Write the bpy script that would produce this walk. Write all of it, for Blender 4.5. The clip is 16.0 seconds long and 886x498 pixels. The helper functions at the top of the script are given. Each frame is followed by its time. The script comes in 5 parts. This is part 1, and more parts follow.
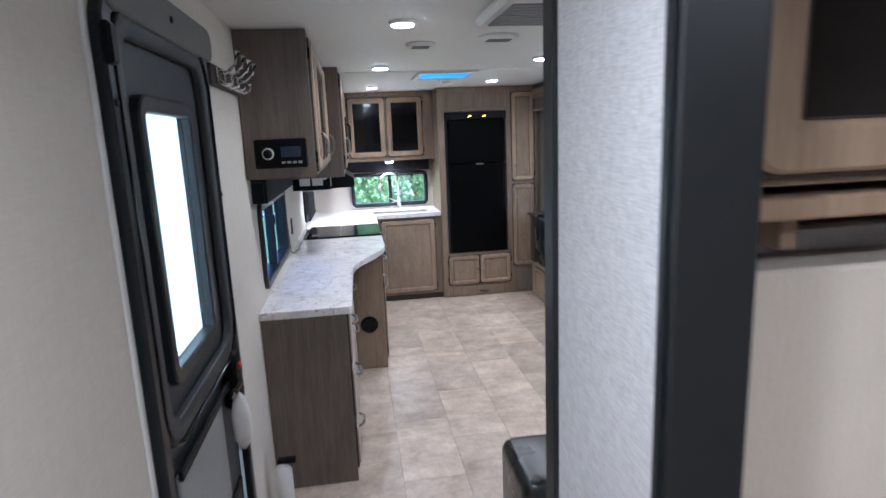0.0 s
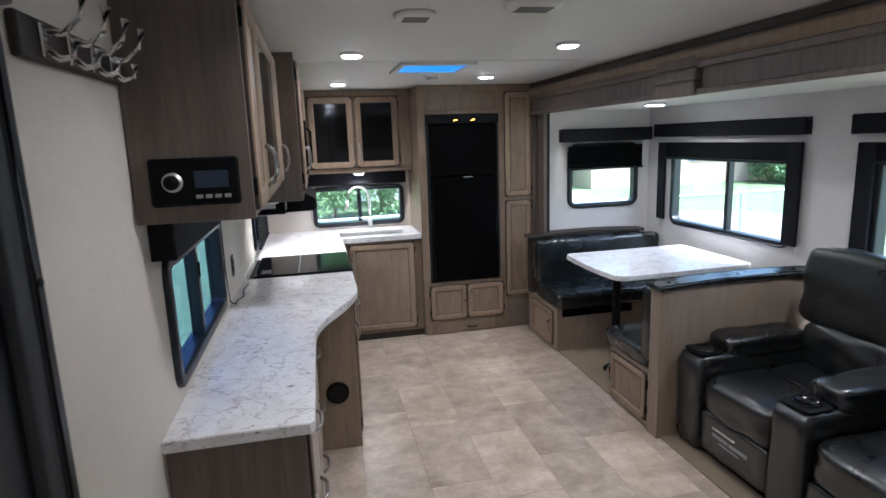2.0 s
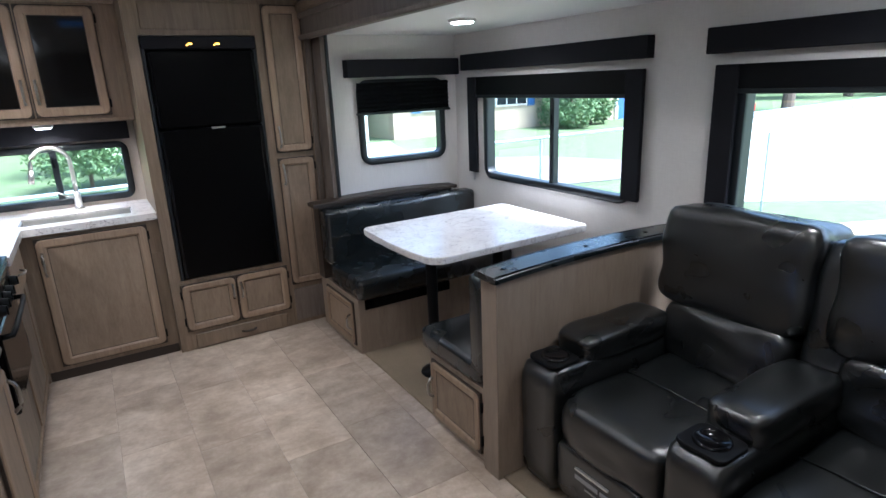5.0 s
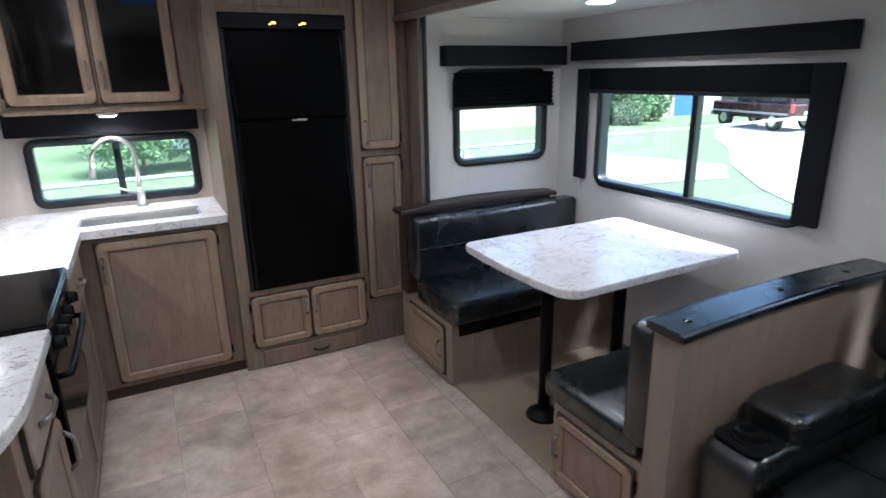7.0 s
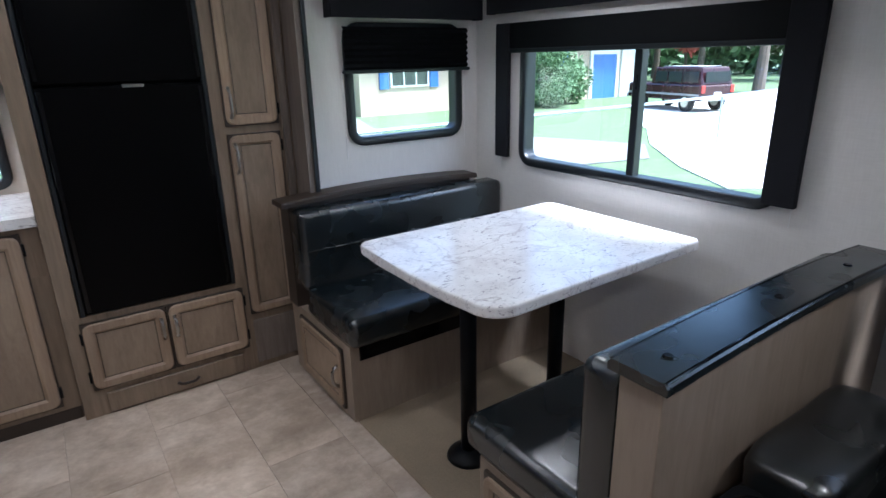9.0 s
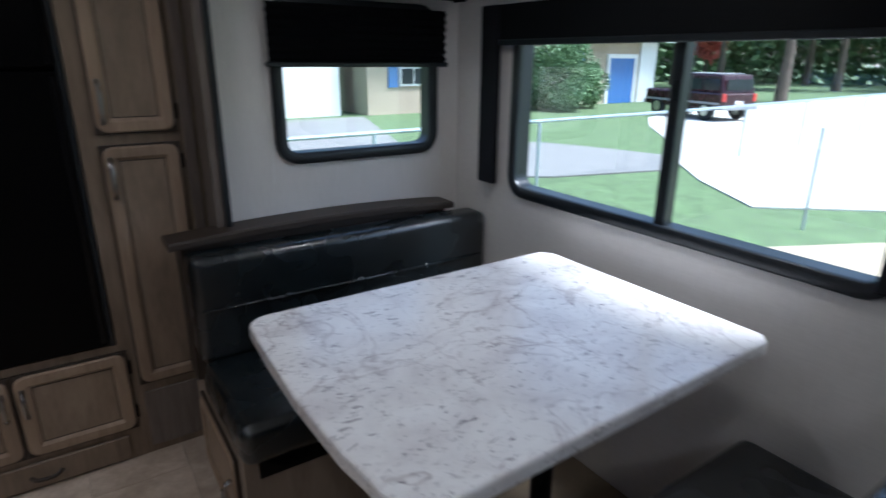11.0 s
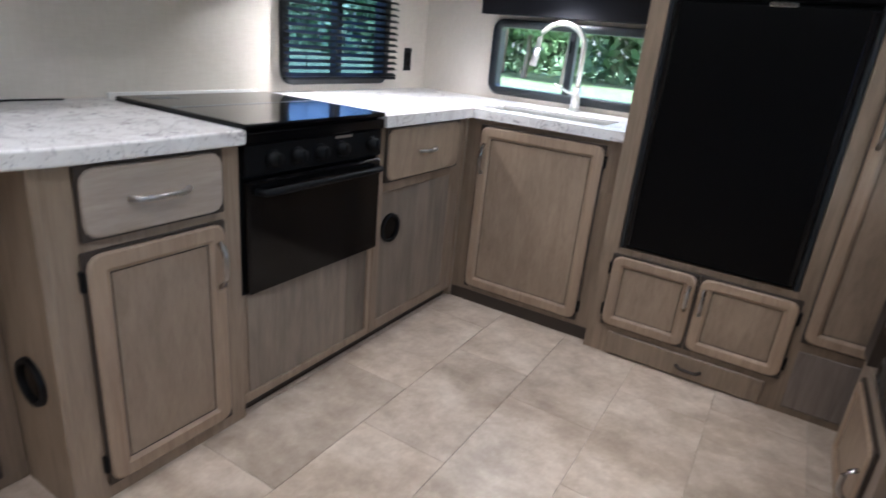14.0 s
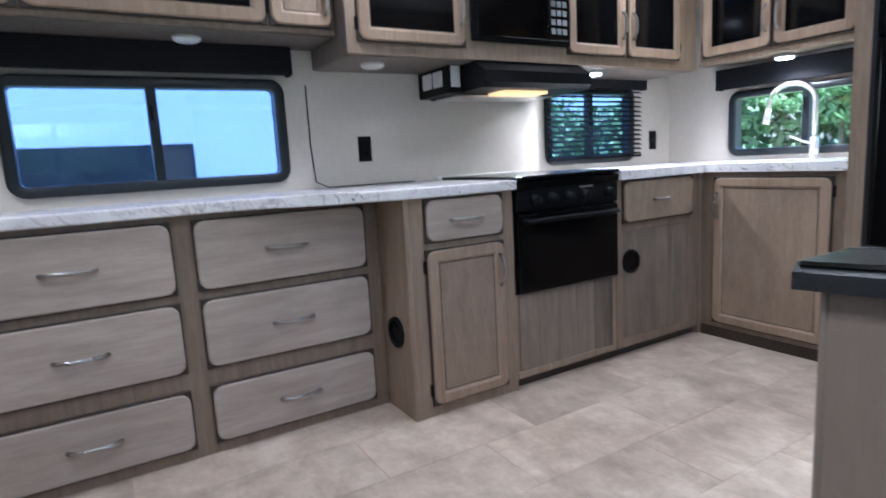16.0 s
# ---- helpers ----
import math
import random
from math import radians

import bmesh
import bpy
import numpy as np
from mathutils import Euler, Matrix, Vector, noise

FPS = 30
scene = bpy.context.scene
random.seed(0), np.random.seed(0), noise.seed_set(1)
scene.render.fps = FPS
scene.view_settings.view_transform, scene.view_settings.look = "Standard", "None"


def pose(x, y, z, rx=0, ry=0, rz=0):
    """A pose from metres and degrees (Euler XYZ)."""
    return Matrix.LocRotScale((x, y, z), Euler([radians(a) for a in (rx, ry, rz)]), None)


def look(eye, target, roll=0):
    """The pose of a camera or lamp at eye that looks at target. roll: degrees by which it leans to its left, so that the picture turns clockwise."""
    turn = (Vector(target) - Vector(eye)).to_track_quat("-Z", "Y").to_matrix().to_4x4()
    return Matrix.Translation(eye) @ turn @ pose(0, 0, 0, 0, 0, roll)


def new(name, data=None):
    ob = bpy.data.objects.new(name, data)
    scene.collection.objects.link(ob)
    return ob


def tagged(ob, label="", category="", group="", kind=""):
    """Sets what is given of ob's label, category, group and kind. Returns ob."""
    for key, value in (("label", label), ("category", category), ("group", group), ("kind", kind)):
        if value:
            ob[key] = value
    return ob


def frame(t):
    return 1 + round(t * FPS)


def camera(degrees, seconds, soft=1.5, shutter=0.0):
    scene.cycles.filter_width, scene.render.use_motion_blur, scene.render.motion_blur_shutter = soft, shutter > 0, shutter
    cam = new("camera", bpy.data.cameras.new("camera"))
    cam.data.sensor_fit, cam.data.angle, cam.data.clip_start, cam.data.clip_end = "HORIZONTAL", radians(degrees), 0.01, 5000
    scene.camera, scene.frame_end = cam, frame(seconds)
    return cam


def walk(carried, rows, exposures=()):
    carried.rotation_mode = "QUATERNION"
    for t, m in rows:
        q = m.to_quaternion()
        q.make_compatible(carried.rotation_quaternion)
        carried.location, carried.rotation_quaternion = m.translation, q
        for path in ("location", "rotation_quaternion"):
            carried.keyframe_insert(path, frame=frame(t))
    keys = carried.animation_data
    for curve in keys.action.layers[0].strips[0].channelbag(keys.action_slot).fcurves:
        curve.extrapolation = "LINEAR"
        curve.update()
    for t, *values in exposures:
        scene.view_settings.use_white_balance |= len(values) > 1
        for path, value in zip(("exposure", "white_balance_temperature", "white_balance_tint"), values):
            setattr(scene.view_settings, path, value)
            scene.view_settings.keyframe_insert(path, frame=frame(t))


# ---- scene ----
cam = camera(75.3, 16.0, 1.5, 0.4)
PATH = [
    (0, (0.088, 0.003, 1.658), (0.374, 1.945, 1.276), -2.4),
    (0.5, (0.059, 0.296, 1.686), (0.398, 2.233, 1.319), -1.3),
    (1, (0.016, 0.487, 1.685), (0.413, 2.409, 1.3), -1.7),
    (1.5, (0.077, 0.794, 1.687), (0.446, 2.726, 1.327), -2.4),
    (2, (0.09, 1.003, 1.708), (0.503, 2.923, 1.329), -2.0),
    (2.5, (0.108, 1.176, 1.651), (0.62, 3.064, 1.232), -2.1),
    (3, (0.276, 1.43, 1.596), (0.846, 3.297, 1.161), -2.7),
    (3.5, (0.438, 1.596, 1.599), (1.291, 3.338, 1.112), -3.9),
    (3.7, (0.463, 1.667, 1.595), (1.457, 3.325, 1.082), -4.1),
    (6, (0.743, 2.308, 1.587), (1.705, 3.965, 1.013), -1.3),
    (6.5, (0.677, 2.471, 1.588), (1.619, 4.138, 1.009), -1.1),
    (7, (0.584, 2.667, 1.595), (1.464, 4.366, 1.012), -1.1),
    (7.5, (0.746, 2.845, 1.564), (1.525, 4.584, 0.959), -1.5),
    (8, (0.923, 2.968, 1.553), (1.697, 4.707, 0.94), -1.7),
    (8.5, (0.986, 3.07, 1.502), (1.936, 4.713, 0.872), -1.0),
    (8.7, (0.963, 3.1, 1.472), (2.022, 4.677, 0.846), -1.7),
    (10.8, (1.591, 3.551, 1.424), (2.714, 5.079, 0.789), -0.4),
    (11, (1.581, 3.648, 1.428), (2.637, 5.226, 0.797), 0.5),
    (11.5, (1.491, 3.756, 1.429), (2.215, 5.513, 0.807), 2.7),
    (12, (1.551, 3.702, 1.455), (1.893, 5.556, 0.788), 4.4),
    (12.5, (1.594, 3.655, 1.485), (1.56, 5.528, 0.783), 5.4),
    (13, (1.569, 3.616, 1.401), (1.16, 5.45, 0.716), 5.9),
    (13.5, (1.518, 3.571, 1.341), (0.808, 5.309, 0.651), 6.4),
    (14, (1.485, 3.534, 1.178), (0.547, 5.163, 0.495), 5.6),
    (14.5, (1.469, 3.453, 1.018), (0.33, 4.951, 0.341), 3.5),
    (15, (1.624, 3.379, 0.949), (0.27, 4.702, 0.306), 1.6),
    (15.5, (2.081, 3.169, 0.989), (0.521, 4.329, 0.515), -0.3),
    (16, (2.125, 3.087, 1.004), (0.427, 4.1, 0.7), -3.2),
]
EXPOSURES = [(t, e, k, 10) for t, e, k in (
    (0, 2.95, 5000), (0.5, 2.5, 5000), (1, 2.4, 5100), (2, 2.5, 5250), (3.5, 2.45, 5250), (6, 2.3, 5300), (8.5, 2.25, 5150),
    (10.8, 1.35, 5250), (12, 0.95, 5300), (12.5, 1.4, 5350), (13, 1.9, 5400), (13.5, 2.4, 5400), (14, 2.7, 5300), (14.5, 2.95, 5150), (16, 2.85, 4900))]
walk(cam, [(t, look(eye, target, roll)) for t, eye, target, roll in PATH], EXPOSURES)

# ---- world and light ----
world = bpy.data.worlds.new("sky")
scene.world = world
world.use_nodes = True
wn = world.node_tree.nodes
sky = wn.new("ShaderNodeTexSky")
sky.sky_type, sky.sun_disc = "NISHITA", False
sky.sun_elevation, sky.sun_rotation = radians(62), radians(143)
sky.air_density, sky.dust_density = 1.0, 3.0
bg = wn["Background"]
bg.inputs["Strength"].default_value = 0.15
world.node_tree.links.new(sky.outputs[0], bg.inputs[0])

sun_data = bpy.data.lights.new("sun", "SUN")
sun_data.energy, sun_data.angle, sun_data.color = 4.2, radians(20), (1, 0.96, 0.9)
sun = new("sun", sun_data)
sun.matrix_world = look((0, 0, 30), (-9.6, 12.8, 0))

LAMP_POWER = 0.75


def lamp_light(x, y, z, power=LAMP_POWER, size=0.1):
    data = bpy.data.lights.new("lamp_light", "AREA")
    data.shape, data.size, data.energy, data.color = "DISK", size, power, (1, 0.88, 0.74)
    data.spread = radians(145)
    ob = new("lamp_light", data)
    ob.matrix_world = look((x, y, z), (x, y + 0.001, z - 1))
    return ob


# ---- materials ----
def material(name, rough=0.5, metal=0.0):
    m = bpy.data.materials.new(name)
    m.use_nodes = True
    b = m.node_tree.nodes["Principled BSDF"]
    b.inputs["Roughness"].default_value, b.inputs["Metallic"].default_value = rough, metal
    return m, m.node_tree, b


def coords(nt, scale=(1, 1, 1)):
    t = nt.nodes.new("ShaderNodeNewGeometry")
    mp = nt.nodes.new("ShaderNodeMapping")
    mp.inputs["Scale"].default_value = scale
    nt.links.new(t.outputs["Position"], mp.inputs[0])
    return mp.outputs[0]


def noise_tex(nt, vec, scale, detail=4.0, rough=0.6, distortion=0.0):
    n = nt.nodes.new("ShaderNodeTexNoise")
    n.inputs["Scale"].default_value, n.inputs["Detail"].default_value = scale, detail
    n.inputs["Roughness"].default_value, n.inputs["Distortion"].default_value = rough, distortion
    nt.links.new(vec, n.inputs["Vector"])
    return n.outputs["Fac"]


def ramp(nt, fac, stops):
    r = nt.nodes.new("ShaderNodeValToRGB")
    while len(r.color_ramp.elements) < len(stops):
        r.color_ramp.elements.new(0.5)
    for e, (p, c) in zip(r.color_ramp.elements, stops):
        e.position, e.color = p, (*c, 1)
    nt.links.new(fac, r.inputs[0])
    return r.outputs["Color"]


def mixed(nt, fac, a, b, mode="MIX"):
    n = nt.nodes.new("ShaderNodeMix")
    n.data_type, n.blend_type = "RGBA", mode
    for sock, v in ((n.inputs["Factor"], fac), (n.inputs["A"], a), (n.inputs["B"], b)):
        if isinstance(v, (int, float)):
            sock.default_value = v
        elif isinstance(v, tuple):
            sock.default_value = (*v, 1)
        else:
            nt.links.new(v, sock)
    return n.outputs["Result"]


def bump(nt, b, fac, strength, distance=0.002):
    n = nt.nodes.new("ShaderNodeBump")
    n.inputs["Strength"].default_value, n.inputs["Distance"].default_value = strength, distance
    nt.links.new(fac, n.inputs["Height"])
    nt.links.new(n.outputs[0], b.inputs["Normal"])


def wood(name, dark, light, scale=(14, 14, 1.1), rough=0.5, piece=0.25):
    m, nt, b = material(name, rough)
    v = coords(nt, scale)
    info = nt.nodes.new("ShaderNodeObjectInfo")
    add = nt.nodes.new("ShaderNodeVectorMath")
    add.operation = "MULTIPLY_ADD"
    nt.links.new(info.outputs["Random"], add.inputs[0])
    add.inputs[1].default_value = (7, 9, 5)
    nt.links.new(v, add.inputs[2])
    v = add.outputs[0]
    grain = noise_tex(nt, v, 2.2, 6, 0.65, 0.6)
    fine = noise_tex(nt, v, 9.0, 3, 0.7)
    blotch = noise_tex(nt, coords(nt), 3.0, 3)
    c = ramp(nt, grain, [(0.3, dark), (0.62, light), (0.8, tuple(min(1, k * 1.12) for k in light))])
    c = mixed(nt, 0.2, c, ramp(nt, fine, [(0.35, tuple(k * 0.7 for k in dark)), (0.6, light)]))
    c = mixed(nt, 0.3, c, ramp(nt, blotch, [(0.35, (0.62, 0.62, 0.62)), (0.65, (1, 1, 1))]), "MULTIPLY")
    tone = nt.nodes.new("ShaderNodeMapRange")
    tone.inputs["To Min"].default_value, tone.inputs["To Max"].default_value = 1 - piece, 1.0
    nt.links.new(info.outputs["Random"], tone.inputs["Value"])
    c = mixed(nt, 1.0, c, tone.outputs[0], "MULTIPLY")
    nt.links.new(c, b.inputs["Base Color"])
    bump(nt, b, fine, 0.25, 0.001)
    return m


def plain(name, colour, rough=0.5, metal=0.0, grain=60, amount=0.12, relief=0.1):
    m, nt, b = material(name, rough, metal)
    v = coords(nt)
    fine, broad = noise_tex(nt, v, grain, 4), noise_tex(nt, v, 2.5, 3)
    lo = tuple(k * (1 - amount) for k in colour)
    c = mixed(nt, 0.5, ramp(nt, fine, [(0.3, lo), (0.7, colour)]), ramp(nt, broad, [(0.3, lo), (0.7, colour)]))
    nt.links.new(c, b.inputs["Base Color"])
    r = nt.nodes.new("ShaderNodeMapRange")
    r.inputs["To Min"].default_value, r.inputs["To Max"].default_value = max(0.02, rough - 0.08), min(1, rough + 0.1)
    nt.links.new(broad, r.inputs["Value"])
    nt.links.new(r.outputs[0], b.inputs["Roughness"])
    if relief:
        bump(nt, b, fine, relief, 0.001)
    return m


def woven(name, a, b_, scale=260):
    m, nt, b = material(name, 0.75)
    h = noise_tex(nt, coords(nt, (1, 0.12, 1)), scale, 2)
    w = noise_tex(nt, coords(nt, (1, 1, 0.1)), scale, 2)
    o = noise_tex(nt, coords(nt), 3, 3)
    c = mixed(nt, 0.5, ramp(nt, h, [(0.35, a), (0.65, b_)]), ramp(nt, w, [(0.35, a), (0.65, b_)]))
    c = mixed(nt, 0.2, c, ramp(nt, o, [(0.3, (0.8, 0.8, 0.8)), (0.7, (1, 1, 1))]), "MULTIPLY")
    nt.links.new(c, b.inputs["Base Color"])
    bump(nt, b, h, 0.15, 0.001)
    return m


def marble(name):
    """White laminate with short violet-grey dashes in drifts and a few long hairline veins."""
    m, nt, b = material(name, 0.22)
    v = coords(nt)
    cloud = noise_tex(nt, v, 7, 5, 0.6, 0.8)
    drift = noise_tex(nt, coords(nt, (1, 1.4, 1)), 9, 3, 0.55, 0.5)
    dash = noise_tex(nt, coords(nt, (0.42, 1, 1)), 84, 3, 0.55, 0.9)
    speck = noise_tex(nt, coords(nt, (0.7, 1, 1)), 120, 2, 0.5, 0.5)
    vein = noise_tex(nt, coords(nt, (0.8, 1.1, 1)), 2.6, 5, 0.5, 0.5)
    vein2 = noise_tex(nt, coords(nt, (1.2, 0.7, 1)), 4.2, 4, 0.5, 0.7)
    c = ramp(nt, cloud, [(0.3, (0.66, 0.63, 0.63)), (0.5, (0.78, 0.76, 0.75)), (0.7, (0.85, 0.84, 0.83))])
    c = mixed(nt, 0.8, c, ramp(nt, vein, [(0.492, (1, 1, 1)), (0.499, (0.55, 0.5, 0.51)), (0.504, (1, 1, 1))]), "MULTIPLY")
    c = mixed(nt, 0.55, c, ramp(nt, vein2, [(0.488, (1, 1, 1)), (0.5, (0.6, 0.56, 0.58)), (0.509, (1, 1, 1))]), "MULTIPLY")
    marks = ramp(nt, dash, [(0.33, (0.30, 0.28, 0.32)), (0.41, (1, 1, 1))])
    c = mixed(nt, ramp(nt, drift, [(0.38, (0.15, 0.15, 0.15)), (0.6, (1, 1, 1))]), c, mixed(nt, 1.0, c, marks, "MULTIPLY"))
    c = mixed(nt, 0.5, c, ramp(nt, speck, [(0.3, (0.45, 0.42, 0.45)), (0.37, (1, 1, 1))]), "MULTIPLY")
    nt.links.new(c, b.inputs["Base Color"])
    return m


def leather(name, colour, smooth_=0.22, dull=0.42):
    """Soft bonded leather: fine pores, broad creases, gloss that varies with wear."""
    m, nt, b = material(name, 0.3)
    v = coords(nt)
    grain = nt.nodes.new("ShaderNodeTexVoronoi")
    grain.inputs["Scale"].default_value = 300
    nt.links.new(v, grain.inputs["Vector"])
    fold = noise_tex(nt, v, 6, 2, 0.5, 0.4)
    crease = noise_tex(nt, coords(nt, (1, 1.5, 0.8)), 16, 2, 0.5, 0.8)
    c = ramp(nt, fold, [(0.3, tuple(k * 0.7 for k in colour)), (0.7, tuple(k * 1.25 for k in colour))])
    nt.links.new(c, b.inputs["Base Color"])
    r = nt.nodes.new("ShaderNodeMapRange")
    r.inputs["From Min"].default_value, r.inputs["From Max"].default_value = 0.3, 0.7
    r.inputs["To Min"].default_value, r.inputs["To Max"].default_value = smooth_, dull
    b.inputs["Specular IOR Level"].default_value = 1.0
    nt.links.new(fold, r.inputs["Value"])
    nt.links.new(r.outputs[0], b.inputs["Roughness"])
    total = grain.outputs["Distance"]
    for tex, amount in ((fold, 10.0), (crease, 0.5)):
        h = nt.nodes.new("ShaderNodeMath")
        h.operation = "MULTIPLY_ADD"
        nt.links.new(tex, h.inputs[0])
        h.inputs[1].default_value = amount
        nt.links.new(total, h.inputs[2])
        total = h.outputs[0]
    bump(nt, b, total, 0.11, 0.0016)
    return m


def glass(name, tint=(1, 1, 1), gloss=0.06):
    m = bpy.data.materials.new(name)
    m.use_nodes = True
    nt = m.node_tree
    nt.nodes.remove(nt.nodes["Principled BSDF"])
    tr, gl, mx = nt.nodes.new("ShaderNodeBsdfTransparent"), nt.nodes.new("ShaderNodeBsdfGlossy"), nt.nodes.new("ShaderNodeMixShader")
    tr.inputs[0].default_value = (*tint, 1)
    gl.inputs["Roughness"].default_value = 0.02
    mx.inputs[0].default_value = gloss
    nt.links.new(tr.outputs[0], mx.inputs[1])
    nt.links.new(gl.outputs[0], mx.inputs[2])
    nt.links.new(mx.outputs[0], nt.nodes["Material Output"].inputs[0])
    return m


def frosted(name, tint):
    m = glass(name, tint, 0.75)
    nt = m.node_tree
    gl = nt.nodes["Glossy BSDF"]
    tl = nt.nodes.new("ShaderNodeBsdfTranslucent")
    tl.inputs[0].default_value = (*tint, 1)
    mx = nt.nodes["Mix Shader"]
    nt.links.new(tl.outputs[0], mx.inputs[2])
    nt.nodes.remove(gl)
    return m


def glow(name, colour, strength):
    m, nt, b = material(name, 0.5)
    b.inputs["Base Color"].default_value = (*colour, 1)
    b.inputs["Emission Color"].default_value = (*colour, 1)
    b.inputs["Emission Strength"].default_value = strength
    return m


def tile_mat(name):
    m, nt, b = material(name, 0.34)
    info = nt.nodes.new("ShaderNodeObjectInfo")
    shift = nt.nodes.new("ShaderNodeVectorMath")
    shift.operation = "MULTIPLY_ADD"
    nt.links.new(info.outputs["Random"], shift.inputs[0])
    shift.inputs[1].default_value = (13, 17, 0)
    nt.links.new(coords(nt), shift.inputs[2])
    v = shift.outputs[0]
    cloud, fine = noise_tex(nt, v, 6, 7, 0.7, 0.15), noise_tex(nt, v, 40, 4, 0.7)
    c = ramp(nt, cloud, [(0.3, (0.36, 0.285, 0.22)), (0.5, (0.52, 0.43, 0.35)), (0.7, (0.69, 0.6, 0.515))])
    streak = noise_tex(nt, coords(nt, (0.5, 1.3, 1)), 2.2, 5, 0.6, 1.2)
    c = mixed(nt, 0.5, c, ramp(nt, streak, [(0.36, (0.66, 0.6, 0.54)), (0.5, (0.92, 0.9, 0.87)), (0.64, (1.12, 1.1, 1.08))]), "MULTIPLY")
    c = mixed(nt, 0.25, c, ramp(nt, fine, [(0.3, (0.6, 0.57, 0.54)), (0.65, (1, 1, 1))]), "MULTIPLY")
    tone = nt.nodes.new("ShaderNodeMapRange")
    tone.inputs["To Min"].default_value, tone.inputs["To Max"].default_value = 0.82, 1.08
    nt.links.new(info.outputs["Random"], tone.inputs["Value"])
    c = mixed(nt, 1.0, c, tone.outputs[0], "MULTIPLY")
    nt.links.new(c, b.inputs["Base Color"])
    bump(nt, b, fine, 0.15, 0.001)
    return m


def leafy(name, lo, hi):
    m, nt, b = material(name, 0.6)
    isl = nt.nodes.new("ShaderNodeNewGeometry")
    c = ramp(nt, isl.outputs["Random Per Island"], [(0.0, lo), (1.0, hi)])
    nt.links.new(c, b.inputs["Base Color"])
    return m


WOOD = wood("greige_wood", (0.208, 0.148, 0.1), (0.325, 0.243, 0.168))
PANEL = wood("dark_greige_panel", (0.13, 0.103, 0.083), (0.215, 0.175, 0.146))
RAIL = wood("warm_frame_wood", (0.3, 0.208, 0.138), (0.42, 0.305, 0.21))
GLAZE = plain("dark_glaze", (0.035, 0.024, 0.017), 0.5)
HALFWALL = wood("half_wall_wood", (0.25, 0.19, 0.14), (0.32, 0.25, 0.19), (7, 7, 1.0))
WALL = woven("beige_wallboard", (0.61, 0.555, 0.49), (0.665, 0.61, 0.545), 150)
SLIDEWALL = woven("pale_wallboard", (0.65, 0.62, 0.59), (0.71, 0.68, 0.65), 150)
FABRIC = woven("grey_woven_wallpaper", (0.48, 0.49, 0.52), (0.74, 0.75, 0.78), 420)
CEIL = plain("white_ceiling", (0.74, 0.73, 0.71), 0.6, grain=20, amount=0.05)
MARBLE = marble("marbled_laminate")
LEATHER = leather("black_leather", (0.0055, 0.0066, 0.0068), 0.26, 0.33)
BENCHLEATHER = leather("blue_black_leather", (0.005, 0.0085, 0.0105), 0.24, 0.3)
BLACK = plain("black_plastic", (0.006, 0.0064, 0.0072), 0.4)
FRAME = plain("black_window_frame", (0.008, 0.011, 0.014), 0.35)
VALANCE = plain("charcoal_valance", (0.014, 0.014, 0.017), 0.7)
GLOSSBLACK = plain("black_gloss", (0.003, 0.003, 0.0035), 0.12, relief=0.0)
FRIDGEBLACK = plain("black_fridge_panel", (0.0015, 0.0015, 0.0018), 0.3, relief=0.02)
STEEL = plain("brushed_steel", (0.7, 0.69, 0.66), 0.38, 1.0, grain=120, amount=0.1)
NICKEL = plain("satin_nickel", (0.42, 0.4, 0.38), 0.28, 1.0)
CHROME = plain("chrome", (0.8, 0.8, 0.8), 0.08, 1.0, relief=0)
WHITEPL = plain("white_plastic", (0.78, 0.77, 0.75), 0.4)
GREYPL = plain("grey_plastic", (0.3, 0.3, 0.31), 0.5)
DARKGREY = plain("dark_grey_door_skin", (0.034, 0.037, 0.042), 0.5)
GLOSSBLACK.node_tree.nodes["Principled BSDF"].inputs["Specular IOR Level"].default_value = 0.25
for dull in (FRIDGEBLACK, BLACK, VALANCE):
    dull.node_tree.nodes["Principled BSDF"].inputs["Specular IOR Level"].default_value = 0.1
TAUPE = plain("taupe_moulding", (0.13, 0.118, 0.105), 0.55)
CARPET = plain("tan_carpet", (0.30, 0.235, 0.16), 0.95, grain=220, amount=0.4, relief=0.6)
PANE = glass("window_glass", (0.97, 1, 0.98))
TINTED = glass("tinted_glass", (0.46, 0.53, 0.66), 0.06)
DARKPANE = plain("dark_cabinet_glass", (0.004, 0.004, 0.0045), 0.04, relief=0)
GLOW = glow("lamp_lens", (1, 0.95, 0.88), 12)
AMBER = glow("amber_light", (1, 0.45, 0.05), 1.2)
# Weak emission stands in for daylight coming through the blue film.
DAYLIGHT_BLUE = glow("blue_film_daylight_glow", (0.05, 0.3, 0.8), 0.17)
DISPLAY = glow("display", (0.006, 0.01, 0.018), 0.1)
FROST = frosted("frosted_door_glass", (1.0, 0.95, 0.88))
RED = plain("red_plastic", (0.5, 0.03, 0.02), 0.4)
TILE = tile_mat("stone_look_vinyl")
GROUT = plain("dark_seam", (0.33, 0.265, 0.205), 0.6)
GRASS = plain("lawn", (0.125, 0.185, 0.078), 0.9, grain=5, amount=0.45)
CONCRETE = plain("concrete", (0.55, 0.53, 0.49), 0.85, grain=30, amount=0.15)
# Concrete darkened to carry the tree shade lying on the path.
PATH_SHADE_GREY = plain("shade_grey_concrete", (0.23, 0.22, 0.212), 0.9, grain=24, amount=0.3)
STRAW = plain("dry_grass", (0.52, 0.42, 0.3), 0.9, grain=40, amount=0.35)
BRICK = plain("tan_brick", (0.5, 0.4, 0.3), 0.8, grain=12, amount=0.25)
